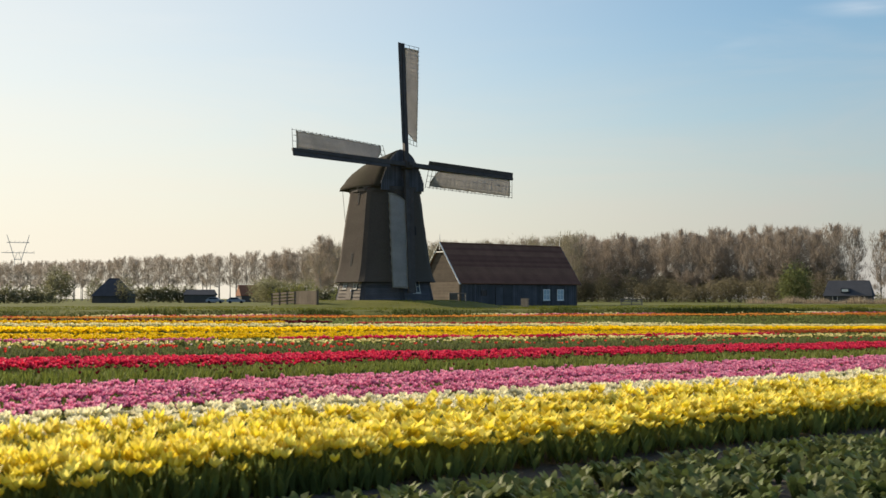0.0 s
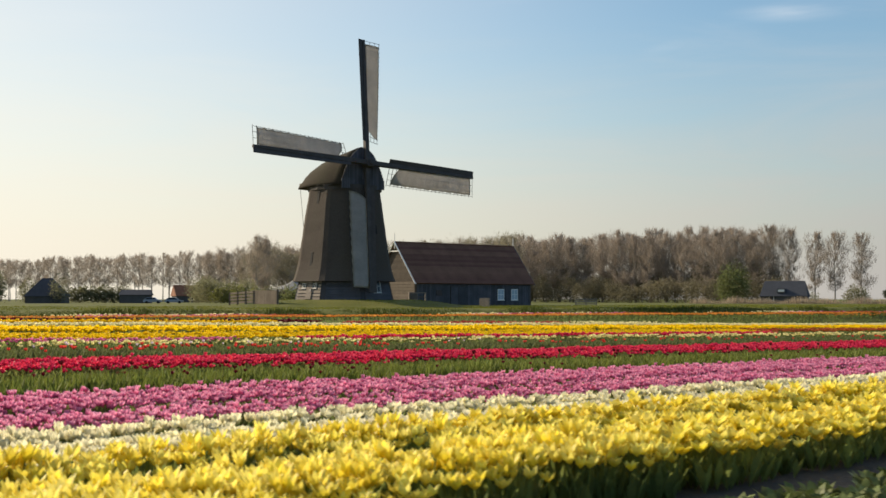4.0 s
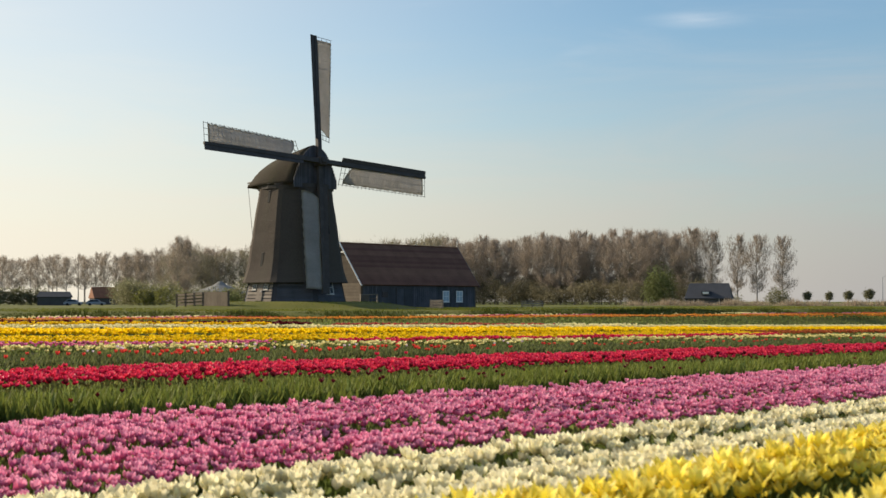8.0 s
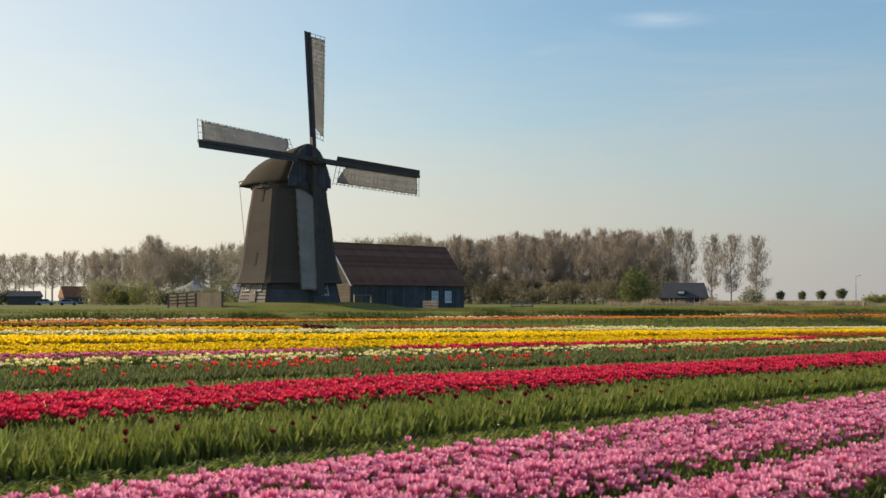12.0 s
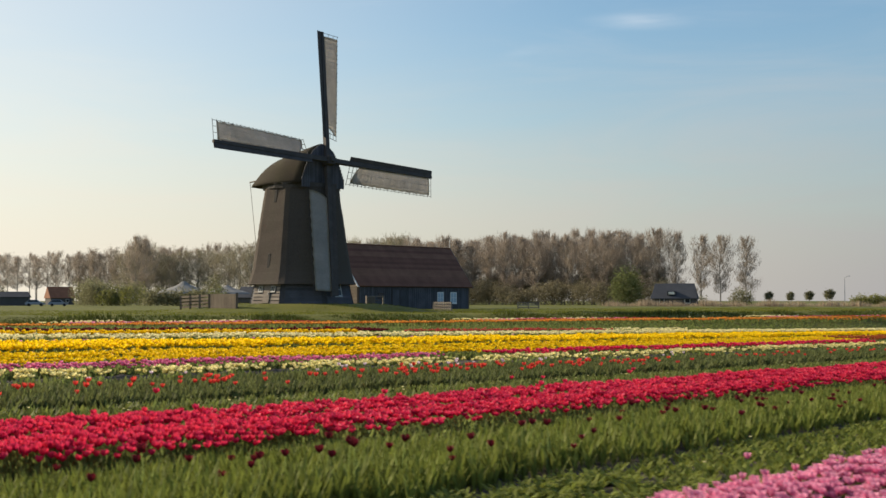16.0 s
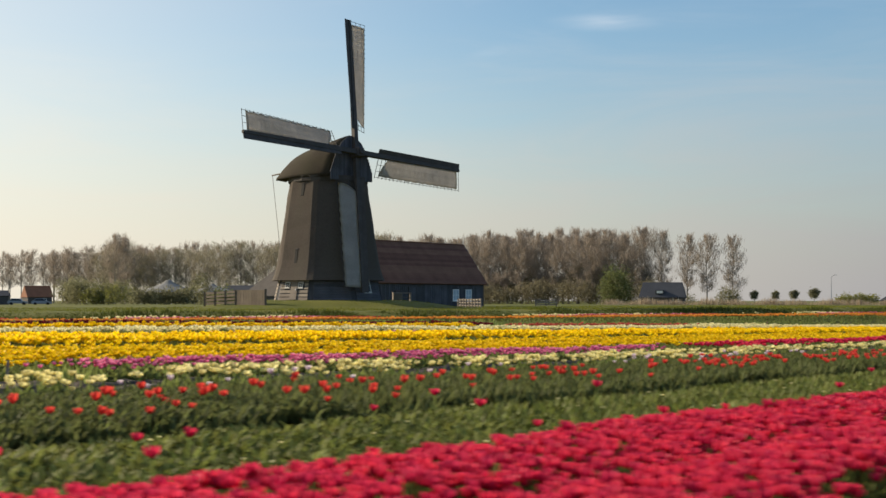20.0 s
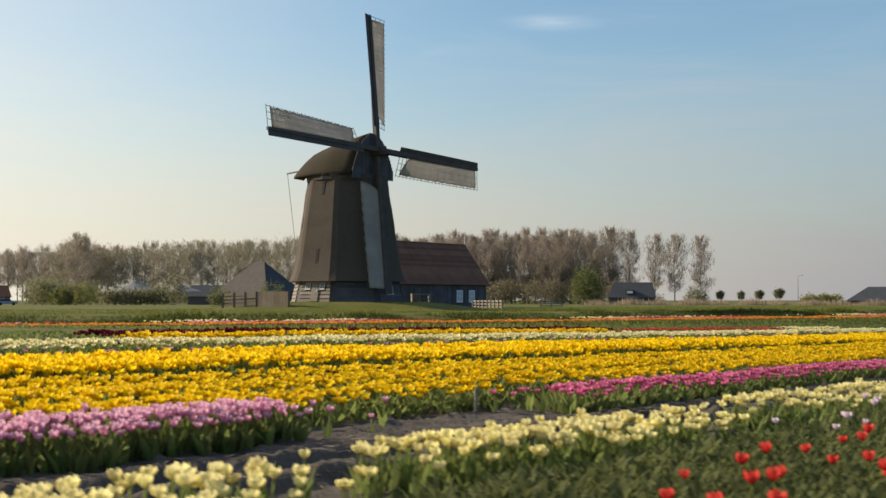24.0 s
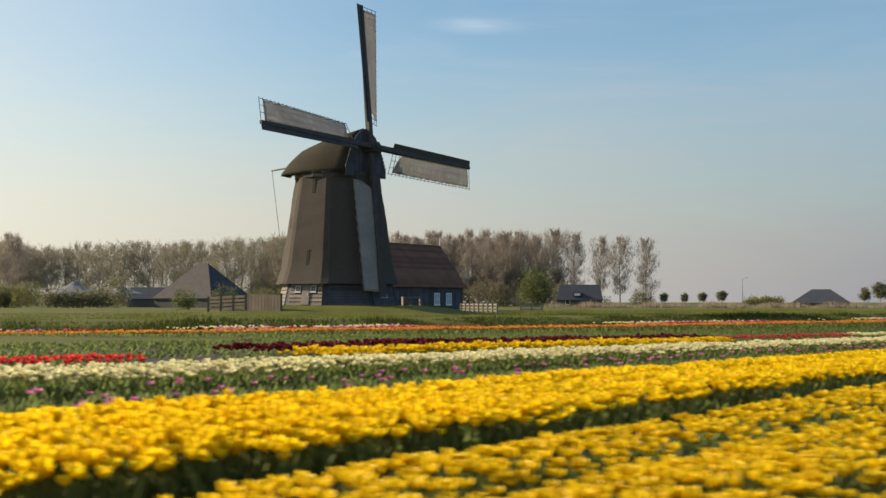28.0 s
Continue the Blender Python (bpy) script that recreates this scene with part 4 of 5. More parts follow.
    # sails
    nrm = Vector((0.64, -0.77, 0)).normalized()
    tilt = radians(8.5)
    zf = (Matrix.Rotation(radians(-5), 3, "Z") @ nrm) * math.cos(tilt) + Vector((0, 0, math.sin(tilt)))
    xf = Vector((0, 0, 1)).cross(zf).normalized()
    yf = zf.cross(xf)
    hub_local = Matrix.Rotation(radians(-5), 3, "Z") @ (Vector((3.68, 1.83, 13.0)) - MILL)
    H = Matrix((xf, yf, zf)).transposed().to_4x4()
    H.translation = hub_local
    H = H @ Matrix.Rotation(radians(-3.5), 4, "Z")
    bm = bmesh.new()
    tube(bm, H @ Vector((0, 0, -3.2)), H @ Vector((0, 0, 0.1)), 0.36, 0.34, 12)
    add_box(bm, (0.72, 0.72, 1.0), H @ Matrix.Translation((0, 0, 0.05)), 0.05)
    add_box(bm, (0.4, 0.4, 0.2), H @ Matrix.Translation((0, 0, 0.62)), 0.04)
    part("windshaft", bm, M_TIMBER, mill, "dark iron windshaft head")
    LEN = 11.3
    bar_mesh = None
    for q in range(4):
        B = H @ Matrix.Rotation(radians(-90 * q), 4, "Z") @ Matrix.Translation((0, 0, 0.22 if q % 2 else -0.16))
        bm = bmesh.new()
        w0, w1 = 0.19, 0.11
        loft(bm, [[B @ Vector((sx * w, y, sz * w)) for sx, sz in ((-1, -1), (1, -1), (1, 1), (-1, 1))] for y, w in ((0, w0), (2.5, w0), (LEN, w1))], cap=True)
        sail = part("sail_stock", bm, M_TIMBER, mill, "long dark sail stock")

        def at_sail(x, y, z=0.0):
            a = radians(24 - 20 * (y - 2) / (LEN - 2))
            return B @ Vector((x * math.cos(a), y, -x * math.sin(a) + z))

        bm = bmesh.new()
        rings = []
        for i in range(13):
            y = 2.0 + (LEN - 2.0) * i / 12
            rings.append([at_sail(-0.10, y, 0.05), at_sail(-0.56, y, 0.10), at_sail(-0.58, y, 0.06), at_sail(-0.10, y, 0.0)])
        loft(bm, rings, cap=True)
        part("leading_board", bm, M_TIMBER, sail, "dark boards along the leading edge")
        for i in range(24):
            y = 2.15 + (LEN - 2.2) * i / 23
            bm = bmesh.new()
            beam(bm, at_sail(-0.16, y), at_sail(1.84, y), 0.038, 0.03)
            part("sail_bar", bm, M_TIMBER, sail)
        for x in (0.72, 1.25, 1.74):
            bm = bmesh.new()
            for i in range(10):
                y0, y1 = 2.15 + (LEN - 2.2) * i / 10, 2.15 + (LEN - 2.2) * (i + 1) / 10
                beam(bm, at_sail(x, y0), at_sail(x, y1), 0.035, 0.03)
            part("hemlath", bm, M_TIMBER, sail)
        bm = bmesh.new()
        rings = []
        n = 34
        for i in range(n + 1):
            t = i / n
            ring = []
            for j in range(8):
                s_ = j / 7
                y = 2.45 + 0.75 * (1 - s_) ** 2 + (LEN - 0.35 - 2.45 - 0.75 * (1 - s_) ** 2) * t
                x = 0.14 + 1.52 * s_
                scallop = 0.03 * math.cos(math.pi * 2 * t * 23) * s_
                ring.append(at_sail(x + scallop, y, 0.07 + 0.03 * math.sin(t * 150 + s_ * 2) * s_ + 0.05 * math.sin(math.pi * s_)))
            rings.append(ring)
        loft(bm, rings, close=False)
        bmesh.ops.solidify(bm, geom=bm.faces[:], thickness=0.012)
        part("sail_cloth", bm, M_CLOTH, sail, "weathered grey canvas sail cloth", smooth=True)
    return mill


# ---- the barn ----
def frame_matrix(origin, along, z=0.0):
    d = Vector((along[0], along[1], 0)).normalized()
    n = Vector((d.y, -d.x, 0))
    m = Matrix((d, -n, Vector((0, 0, 1)))).transposed().to_4x4()
    m.translation = (origin[0], origin[1], z)
    return m


def build_barn():
    """x along the ridge, -y towards the field."""
    m = frame_matrix((3.72, 29.5), (12.5, 12.8), 0.45)
    barn = empty("barn", m, "low dark boarded barn with a red tiled roof", "barn")
    LEN, HALF, EAVE, RIDGE = 17.9, 3.1, 2.72, 6.92
    slope = math.atan2(RIDGE - EAVE, HALF + 0.15)
    # long walls of upright tarred boards
    for side in (-1, 1):
        bm = box((LEN - 0.3, 0.14, EAVE + 0.5), Matrix.Translation((LEN / 2, side * (HALF - 0.1), EAVE / 2 - 0.25)))
        wall = part("long_wall", bm, M_TAR, barn, "black tarred board wall")
        if side < 0:
            for i in range(58):
                x = 0.3 + i * 0.3
                part("board", box((0.26, 0.03, EAVE), Matrix.Translation((x + 0.1, -HALF - 0.045, EAVE / 2))), M_TAR, wall)
    for x in (0.14, LEN - 0.14):
        bm = bmesh.new()
        pts = [(-HALF, -0.5), (HALF, -0.5), (HALF, EAVE), (0, RIDGE - 0.15), (-HALF, EAVE)]
        loft(bm, [[Vector((x + e, y, z)) for y, z in pts] for e in (-0.12, 0.12)], cap=True)
        gable = part("gable_wall", bm, M_BRICK, barn, "brown weathered gable wall")
        if x < 1:
            for i in range(12):
                z = EAVE + 0.32 * i
                w = 2 * HALF * (RIDGE - 0.3 - z) / (RIDGE - EAVE)
                if w > 0.3:
                    part("board", box((0.03, w, 0.29), Matrix.Translation((x - 0.14, 0, z + 0.16))), M_GABLE, gable)
            for i in range(8):
                part("board", box((0.03, 2 * HALF - 0.1, 0.29), Matrix.Translation((x - 0.14, 0, 0.22 + 0.33 * i))), M_FENCE, gable)
    for side in (-1, 1):
        roof = None
        L = math.hypot(RIDGE - EAVE + 0.25, HALF + 0.32)
        mid = Matrix.Translation((LEN / 2, side * (HALF + 0.32) / 2, (RIDGE + EAVE - 0.25) / 2)) @ Matrix.Rotation(-side * slope, 4, "X")
        roof = part("roof_slope", box((LEN + 0.3, L, 0.12), mid), M_TILE, barn, "weathered red-brown tiled roof")
        if side < 0:
            n = 17
            for j in range(n):
                part("tile_course", box((LEN + 0.32, L / n + 0.03, 0.05), mid @ Matrix.Translation((0, -L / 2 + (j + 0.5) * L / n, 0.075)) @ Matrix.Rotation(0.07, 4, "X")), M_TILE, roof)
    part("ridge_cap", box((LEN + 0.34, 0.34, 0.16), Matrix.Translation((LEN / 2, 0, RIDGE + 0.05)), 0.05), M_TILE, barn)
    for side in (-1, 1):
        bm = bmesh.new()
        beam(bm, (-0.2, side * (HALF + 0.36), EAVE - 0.30), (-0.2, 0, RIDGE + 0.08), 0.05, 0.26, (1, 0, 0))
        part("bargeboard", bm, M_WHITE, barn, "white painted bargeboard")
        bm = bmesh.new()
        beam(bm, (LEN + 0.2, side * (HALF + 0.36), EAVE - 0.30), (LEN + 0.2, 0, RIDGE + 0.08), 0.05, 0.2, (1, 0, 0))
        part("bargeboard", bm, M_TAR, barn)
    for x in (-0.2, LEN + 0.2):
        bm = bmesh.new()
        tube(bm, (x, 0, RIDGE - 0.7), (x, 0, RIDGE + 1.0), 0.06, 0.03, 6)
        part("finial", bm, M_WHITE, barn, "white turned gable finial")
    bm = bmesh.new()
    beam(bm, (-0.24, -0.9, RIDGE - 0.95), (-0.24, 0.9, RIDGE - 0.95), 0.05, 0.12)
    part("collar_board", bm, M_WHITE, barn)
    for x in (12.85, 15.05):
        m_ = Matrix.Translation((x, -HALF - 0.09, 1.32))
        win = part("window", box((1.12, 0.09, 0.06), m_ @ Matrix.Translation((0, -0.02, -0.65))), M_WHITE, barn, "white window with pale blue panes")
        for s_ in (-1, 1):
            part("stile", box((0.09, 0.05, 1.24), m_ @ Matrix.Translation((s_ * 0.48, 0, 0))), M_WHITE, win)
            part("rail", box((0.87, 0.05, 0.09), m_ @ Matrix.Translation((0, 0, s_ * 0.57))), M_WHITE, win)
        part("glazing_bar", box((0.87, 0.045, 0.05), m_), M_WHITE, win)
        part("glazing_bar", box((0.05, 0.05, 1.05), m_), M_WHITE, win)
        for sx in (-1, 1):
            for sz in (-1, 1):
                part("pane", box((0.39, 0.02, 0.5), m_ @ Matrix.Translation((sx * 0.225, 0.0, sz * 0.275))), M_BLUEWHITE, win)
    dr = part("barn_door", box((2.3, 0.07, 2.2), Matrix.Translation((6.2, -HALF - 0.085, 1.1)), 0.01), M_TIMBER, barn, "dark double barn door")
    for sx in (-0.57, 0.57):
        part("door_leaf", box((1.08, 0.04, 2.1), Matrix.Translation((6.2 + sx, -HALF - 0.135, 1.08)), 0.01), M_TAR, dr)
    part("small_window", box((0.8, 0.05, 0.6), Matrix.Translation((3.4, -HALF - 0.08, 1.5))), M_GLASS, barn)


# ---- trees ----
def twig_clump(rng, centre, size, n, V, F, up=0.5, slim=0.07):
    """n little pointed leaves or twigs about a centre."""
    for _ in range(n):
        d = rng.normal(0, 1, 3)
        d[2] = abs(d[2]) * up + 0.25 * d[2]
        d /= np.linalg.norm(d) + 1e-6
        s_ = np.cross(d, rng.normal(0, 1, 3))
        s_ /= np.linalg.norm(s_) + 1e-6
        c = centre + rng.normal(0, size * 0.55, 3)
        L, W = size * rng.uniform(0.5, 1.2), size * rng.uniform(0.5, 1.5) * slim
        b = len(V)
        V += [tuple(c - s_ * W), tuple(c + s_ * W), tuple(c + d * L)]
        F.append((b, b + 1, b + 2))


def tree_mesh(seed, height, spread, first=0.22, rise=1.1, limbs=60, twigs=70, size=0.8, wide=0.05, trunk=0.24, round_top=False):
    """Trunk with limbs as one mesh, the fine twigs with their buds and young leaves as another."""
    rng = np.random.default_rng(seed)
    bm = bmesh.new()
    V = []
    pts = [Vector((0, 0, -0.3))]
    for i in range(1, 8):
        pts.append(Vector((rng.normal(0, 0.012) * height * i / 7, rng.normal(0, 0.012) * height * i / 7, height * 0.95 * i / 7)))
    for i in range(7):
        r0, r1 = trunk * (1 - i / 7.3), trunk * (1 - (i + 1) / 7.3)
        tube(bm, pts[i], pts[i + 1], r0, r1, 5)
    for k in range(limbs):
        q = (k + rng.uniform(0, 1)) / limbs
        t = first + (0.93 - first) * q
        i = min(6, int(t * 7 / 0.95))
        o = pts[i].lerp(pts[i + 1], (t * 7 / 0.95) % 1.0)
        a = rng.uniform(0, 6.283)
        if round_top:
            full = max(0.05, 1 - (2 * q - 0.85) ** 2 * 0.75) ** 0.5
        else:
            full = 0.8 + 0.2 * q / 0.4 if q < 0.4 else max(0.04, 1 - ((q - 0.4) / 0.62) ** 1.5) ** 0.8
        reach = spread * full * rng.uniform(0.45, 1.2)
        e = o + Vector((math.cos(a) * reach, math.sin(a) * reach, (0.3 + reach) * rise * (0.55 + 0.6 * q) * rng.uniform(0.7, 1.3)))
        e.z = min(e.z, height * rng.uniform(0.94, 1.02))
        mid = o.lerp(e, 0.5) + Vector((math.cos(a), math.sin(a), -0.8)) * reach * 0.1
        r = trunk * 0.42 * (1 - 0.7 * q)
        tube(bm, o, mid, r, r * 0.6, 3)
        tube(bm, mid, e, r * 0.6, r * 0.2, 3)
        n = int(twigs * (0.35 + 0.75 * reach / spread))
        f = rng.uniform(0.2, 1.0, n) ** 0.75
        base = np.array(o)[None] * (1 - f[:, None]) + np.array(e)[None] * f[:, None]
        c = base + rng.normal(0, 1, (n, 3)) * (0.11 * reach + 0.18)
        out = np.array(e - o)
        out /= np.linalg.norm(out) + 1e-6
        d = out[None] * 0.45 + np.array((0, 0, 0.85))[None] + rng.normal(0, 0.36, (n, 3))
        d /= np.linalg.norm(d, axis=1)[:, None] + 1e-6
        s_ = np.cross(d, rng.normal(0, 1, (n, 3)))
        s_ /= np.linalg.norm(s_, axis=1)[:, None] + 1e-6
        W = wide * rng.uniform(0.5, 1.5, (n, 1))
        L = size * rng.uniform(0.5, 1.4, (n, 1))
        V.append(np.stack([c - s_ * W, c + s_ * W, c + d * L], 1).reshape(-1, 3))
    me = bpy.data.meshes.new("trunk")
    bm.to_mesh(me)
    bm.free()
    V = np.concatenate(V)
    return me, V, np.arange(len(V)).reshape(-1, 3)


def make_tree(name, label, bark, leaf, seed, *args, category="tree", group="", **kw):
    me, V, F = tree_mesh(seed, *args, **kw)
    me.materials.append(bark)
    t = empty(name, Matrix.Translation((0, 0, -60)), label, category, group)
    tr = new("trunk", me)
    tr.parent = t
    mesh_from("crown", V, F, [leaf], None, t)
    return t


def plant(masters, x, y, s, turn, sz=None):
    m = Matrix.Translation((x, y, float(land(x, y)))) @ Matrix.Rotation(turn, 4, "Z")
    src = masters
    c = copy_thing(src, m)
    c.scale = (s, s, sz or s)
    return c


def build_trees():
    G = "row of tall poplars behind the fields"
    pop = [make_tree("poplar_tree", "tall bare poplar with brownish spring buds", M_BARK, M_BUD, 20 + i, 20.0, 4.0, group=G, first=0.15, rise=1.3, limbs=56, twigs=80, size=1.0, wide=0.045) for i in range(3)]
    wide = [make_tree("poplar_tree", "broad half-bare tree with first spring leaves", M_BARK, M_BUD_GREEN, 40 + i, 18.2, 5.2, group=G, first=0.16, rise=0.95, limbs=46, twigs=74, size=1.0, wide=0.042, round_top=True) for i in range(3)]
    thin = [make_tree("poplar_tree", "slim poplar with a bare lower trunk", M_BARK, M_BUD, 60 + i, 18.6, 4.1, group=G, first=0.28, rise=1.1, limbs=40, twigs=62, size=1.0, wide=0.046) for i in range(2)]
    far = [make_tree("poplar_tree", "slim poplar in a distant row", M_BARK, M_BUD, 70 + i, 18.4, 4.2, group=G, first=0.29, rise=1.15, limbs=32, twigs=46, size=1.1, wide=0.06) for i in range(3)]
    rng = random.Random(5)
    line = lambda x: 240 + (110 - x) * 0.82
    # the three at the open end of the row
    for k, (x, dy, s) in enumerate(((110.0, 0, 0.93), (104.2, 0, 0.97), (99.8, 0, 0.97))):
        plant(pop[k], x, line(x) + dy, s, rng.uniform(0, 6))
    # the dense wood
    for r in range(3):
        x = 94.0 - r * 2.5
        while x > 12:
            plant(pop[rng.randrange(3)], x, line(x) + r * 9 + rng.uniform(-2, 2), rng.uniform(0.95, 1.1) + 0.03 * r, rng.uniform(0, 6))
            x -= rng.uniform(3.5, 5.2)
    # broad trees about the farm
    x = 16.0
    while x > -84:
        plant(wide[rng.randrange(3)], x, line(x) - 8 + rng.uniform(-9, 9), rng.uniform(0.94, 1.2), rng.uniform(0, 6))
        plant(thin[rng.randrange(2)], x - 2, line(x) + 14 + rng.uniform(-5, 5), rng.uniform(1.08, 1.24), rng.uniform(0, 6))
        x -= rng.uniform(3.6, 5.2)
    # the long thin row beyond
    x = -62.0
    while x > -110:
        plant(thin[rng.randrange(2)], x, line(x) + rng.uniform(-3, 3), rng.uniform(1.04, 1.18), rng.uniform(0, 6))
        x -= rng.uniform(2.8, 3.8)
    for r in range(2):
        x = -72.0 - 30 * (1 - r)
        while x > -330:
            plant(far[rng.randrange(3)], x, line(x) + 9 * r + rng.uniform(-2, 2), rng.uniform(1.06, 1.18), rng.uniform(0, 6))
            x -= rng.uniform(4.6, 6.0) * (1 + 0.8 * r)
    # two that stand above the farm trees
    for x, y, s in ((-64.3, 298.3, 1.08), (-61.8, 302.2, 1.03)):
        plant(pop[1], x, y, s, x)
    for t in pop + wide + thin + far:
        for o in [*t.children_recursive, t]:
            bpy.data.objects.remove(o)


def leaf_mass(name, label, spots, mat, seed, size=0.5, per_m3=3.0, category="shrubs", kind="stuff"):
    """Rounded masses of many small leaf clumps: spots of (x, y, radius, height)."""
    rng = np.random.default_rng(seed)
    V, F = [], []
    for x, y, r, h in spots:
        z = float(land(x, y))
        n = int(per_m3 * r * r * h) + 20
        for _ in range(n):
            d = rng.normal(0, 1, 3)
            d /= np.linalg.norm(d)
            k = rng.uniform(0.2, 1.0) ** 0.5 * (1 + 0.18 * math.sin(3 * d[0] + 5 * d[1] + x))
            c = np.array((x + d[0] * r * k, y + d[1] * r * k, z + h * 0.5 + d[2] * h * 0.5 * k))
            if c[2] < z:
                c[2] = z + 0.1
            twig_clump(rng, c, size * rng.uniform(0.6, 1.3), 3, V, F, 0.6, 0.2)
    ob = mesh_from(name, np.array(V), np.array(F), [mat])
    return tagged(ob, label, category, kind=kind)


def build_shrubs():
    rng = random.Random(9)
    line = lambda x: 240 + (110 - x) * 0.82
    spots = []
    x = 92.0
    while x > 8:
        spots.append((x, line(x) - 9 + rng.uniform(-3, 3), rng.uniform(2.6, 4.2), rng.uniform(4.0, 9.0)))
        spots.append((x - 1, line(x) + 5 + rng.uniform(-3, 3), rng.uniform(3.0, 4.6), rng.uniform(7.0, 13.0)))
        x -= rng.uniform(2.2, 3.4)
    leaf_mass("undergrowth", "olive brown undergrowth at the foot of the wood", spots, M_THICKET, 3, 0.55, 6.5)
    spots = []
    x = 10.0
    while x > -75:
        spots.append((x, line(x) - 14 + rng.uniform(-8, 8), rng.uniform(2.4, 4.2), rng.uniform(3.0, 7.5)))
        x -= rng.uniform(1.7, 2.8)
    leaf_mass("undergrowth", "green shrubs along the farm yard", spots, M_UNDER, 4, 0.55, 7.5)
    # olive shrubs between the meadow and the farm, with a gap before the marquee
    spots = []
    for i in range(26):
        x = -58.0 + 1.05 * i
        if not -44 < x < -32:
            spots.append((x, 190 - 0.1 * i + rng.uniform(-4, 4), rng.uniform(1.8, 3.0), rng.uniform(3.0, 6.2)))
    leaf_mass("undergrowth", "olive green shrubs at the edge of the farm", spots, M_UNDER, 14, 0.42, 16.0)
    # single bushes
    for x, y, r, h, mat, lab in ((70.3, 207, 3.7, 9.8, M_BUSH, "big round green bush before the wood"), (-44.6, 175.3, 1.8, 5.4, M_GORSE, "upright yellow-green bush near the marquee"),
                                 (-41.1, 174.7, 1.5, 5.0, M_GORSE, "upright yellow-green bush near the marquee"), (-25.2, 168.5, 2.6, 6.6, M_SHRUB, "tall dark bush beside the tent"),
                                 (8.5, 150, 3.0, 5.5, M_BUSH, "light green bush behind the fence"),
                                 (-5.0, 118, 2.2, 4.2, M_BUSH, "light green bush behind the fence"), (-110.5, 199, 3.6, 9.0, M_SHRUB, "dark round tree by a shed"), (-96.2, 208, 2.4, 7.2, M_SHRUB, "tall dark bush against a shed"), (-105.3, 211, 2.6, 6.6, M_SHRUB, "tall dark bush against a shed"), (107.5, 236, 3.2, 4.6, M_SHRUB, "low rounded bush under the last poplars"), (93.5, 226, 2.2, 3.0, M_SHRUB, "low bush beside the slate-roofed house"), (-50, 184, 2.6, 4.2, M_GORSE, "light green bush by the farm yard"), (-10.6, 48, 1.2, 2.3, M_BUSH, "small yellow-green bush at the end of the fence")):
        leaf_mass("bush", lab, [(x, y, r, h), (x + r * 0.5, y + 0.5, r * 0.7, h * 0.7), (x - r * 0.5, y, r * 0.65, h * 0.75)], mat, int(x * 7) % 97 + 100, min(0.7, 0.2 + 0.12 * r), 6.0 if r > 1.3 else 40.0, "bush", "")
    leaf_mass("hedge", "clipped dark green garden hedge", [(-38.2 + 1.4 * i, 165.5 - 0.2 * i, 1.5, 2.9 + 0.2 * (i % 3)) for i in range(9)], M_SHRUB, 6, 0.7, 12.0, "hedge")
    leaf_mass("hedge", "rounded green hedge on the meadow", [(-104.2 + 1.3 * i, 240 + 0.1 * i, 1.7, 4.0 + 0.2 * (i % 4)) for i in range(12)], M_SHRUB, 7, 0.7, 12.0, "hedge")
    leaf_mass("hedge", "low dark hedge at the edge of the meadow", [(-130 + 2.4 * i, 172, 2.2, 3.0 + 0.4 * (i % 3)) for i in range(13)], M_SHRUB, 8, 0.8, 8.0, "hedge")
    leaf_mass("hedge", "low yellow-green shrubs along the road", [(146 + 1.8 * i, 254 + 1.0 * i, 1.7, 2.4 + 0.6 * (i % 3 == 1)) for i in range(8)], M_GORSE, 12, 0.5, 24.0, "shrubs")
    # reeds along the far ditch
    n = 5200
    rs = np.random.default_rng(2)
    t = rs.uniform(0, 1, n)
    x = 47 + t * 62 + rs.normal(0, 0.7, n)
    y = 110 - t * 2 + rs.normal(0, 1.2, n)
    tpl = make_template([(-0.05, 0, 0), (0.05, 0, 0), (0.03, 0, 1.5), (0, 0.03, 0), (0.02, 0.1, 1.25)], [(0, 1, 2), (0, 3, 4)], [0, 0])
    v, f, i = scatter(tpl, np.stack([x, y, land(x, y) - 0.02], 1), rs.uniform(0, 6.28, n), (rs.uniform(0.5, 1.05, n) * (0.75 + 0.3 * np.sin(x * 0.9) * np.sin(x * 0.31 + 1)))[:, None], rs.normal(0, 0.12, (n, 2)))
    tagged(mesh_from("reeds", v, f, [M_REED]), "strip of dry straw-coloured reeds", "reeds", kind="stuff")


def build_round_trees():
    g = "small round roadside trees"
    t = make_tree("roadside_tree", "small round-crowned roadside tree", M_BARK, M_SHRUB, 81, 4.4, 1.25, group=g, first=0.42, rise=0.0, limbs=30, twigs=60, size=0.4, wide=0.09, trunk=0.12, round_top=True)
    for x, y, s in ((123.0, 261.0, 0.86), (129.5, 261.5, 0.84), (135.2, 262.0, 0.9), (141.2, 262.0, 1.02), (158.5, 211, 1.1), (163.5, 212, 1.4)):
        plant(t, x, y, s, x)
    for o in [*t.children_recursive, t]:
        bpy.data.objects.remove(o)


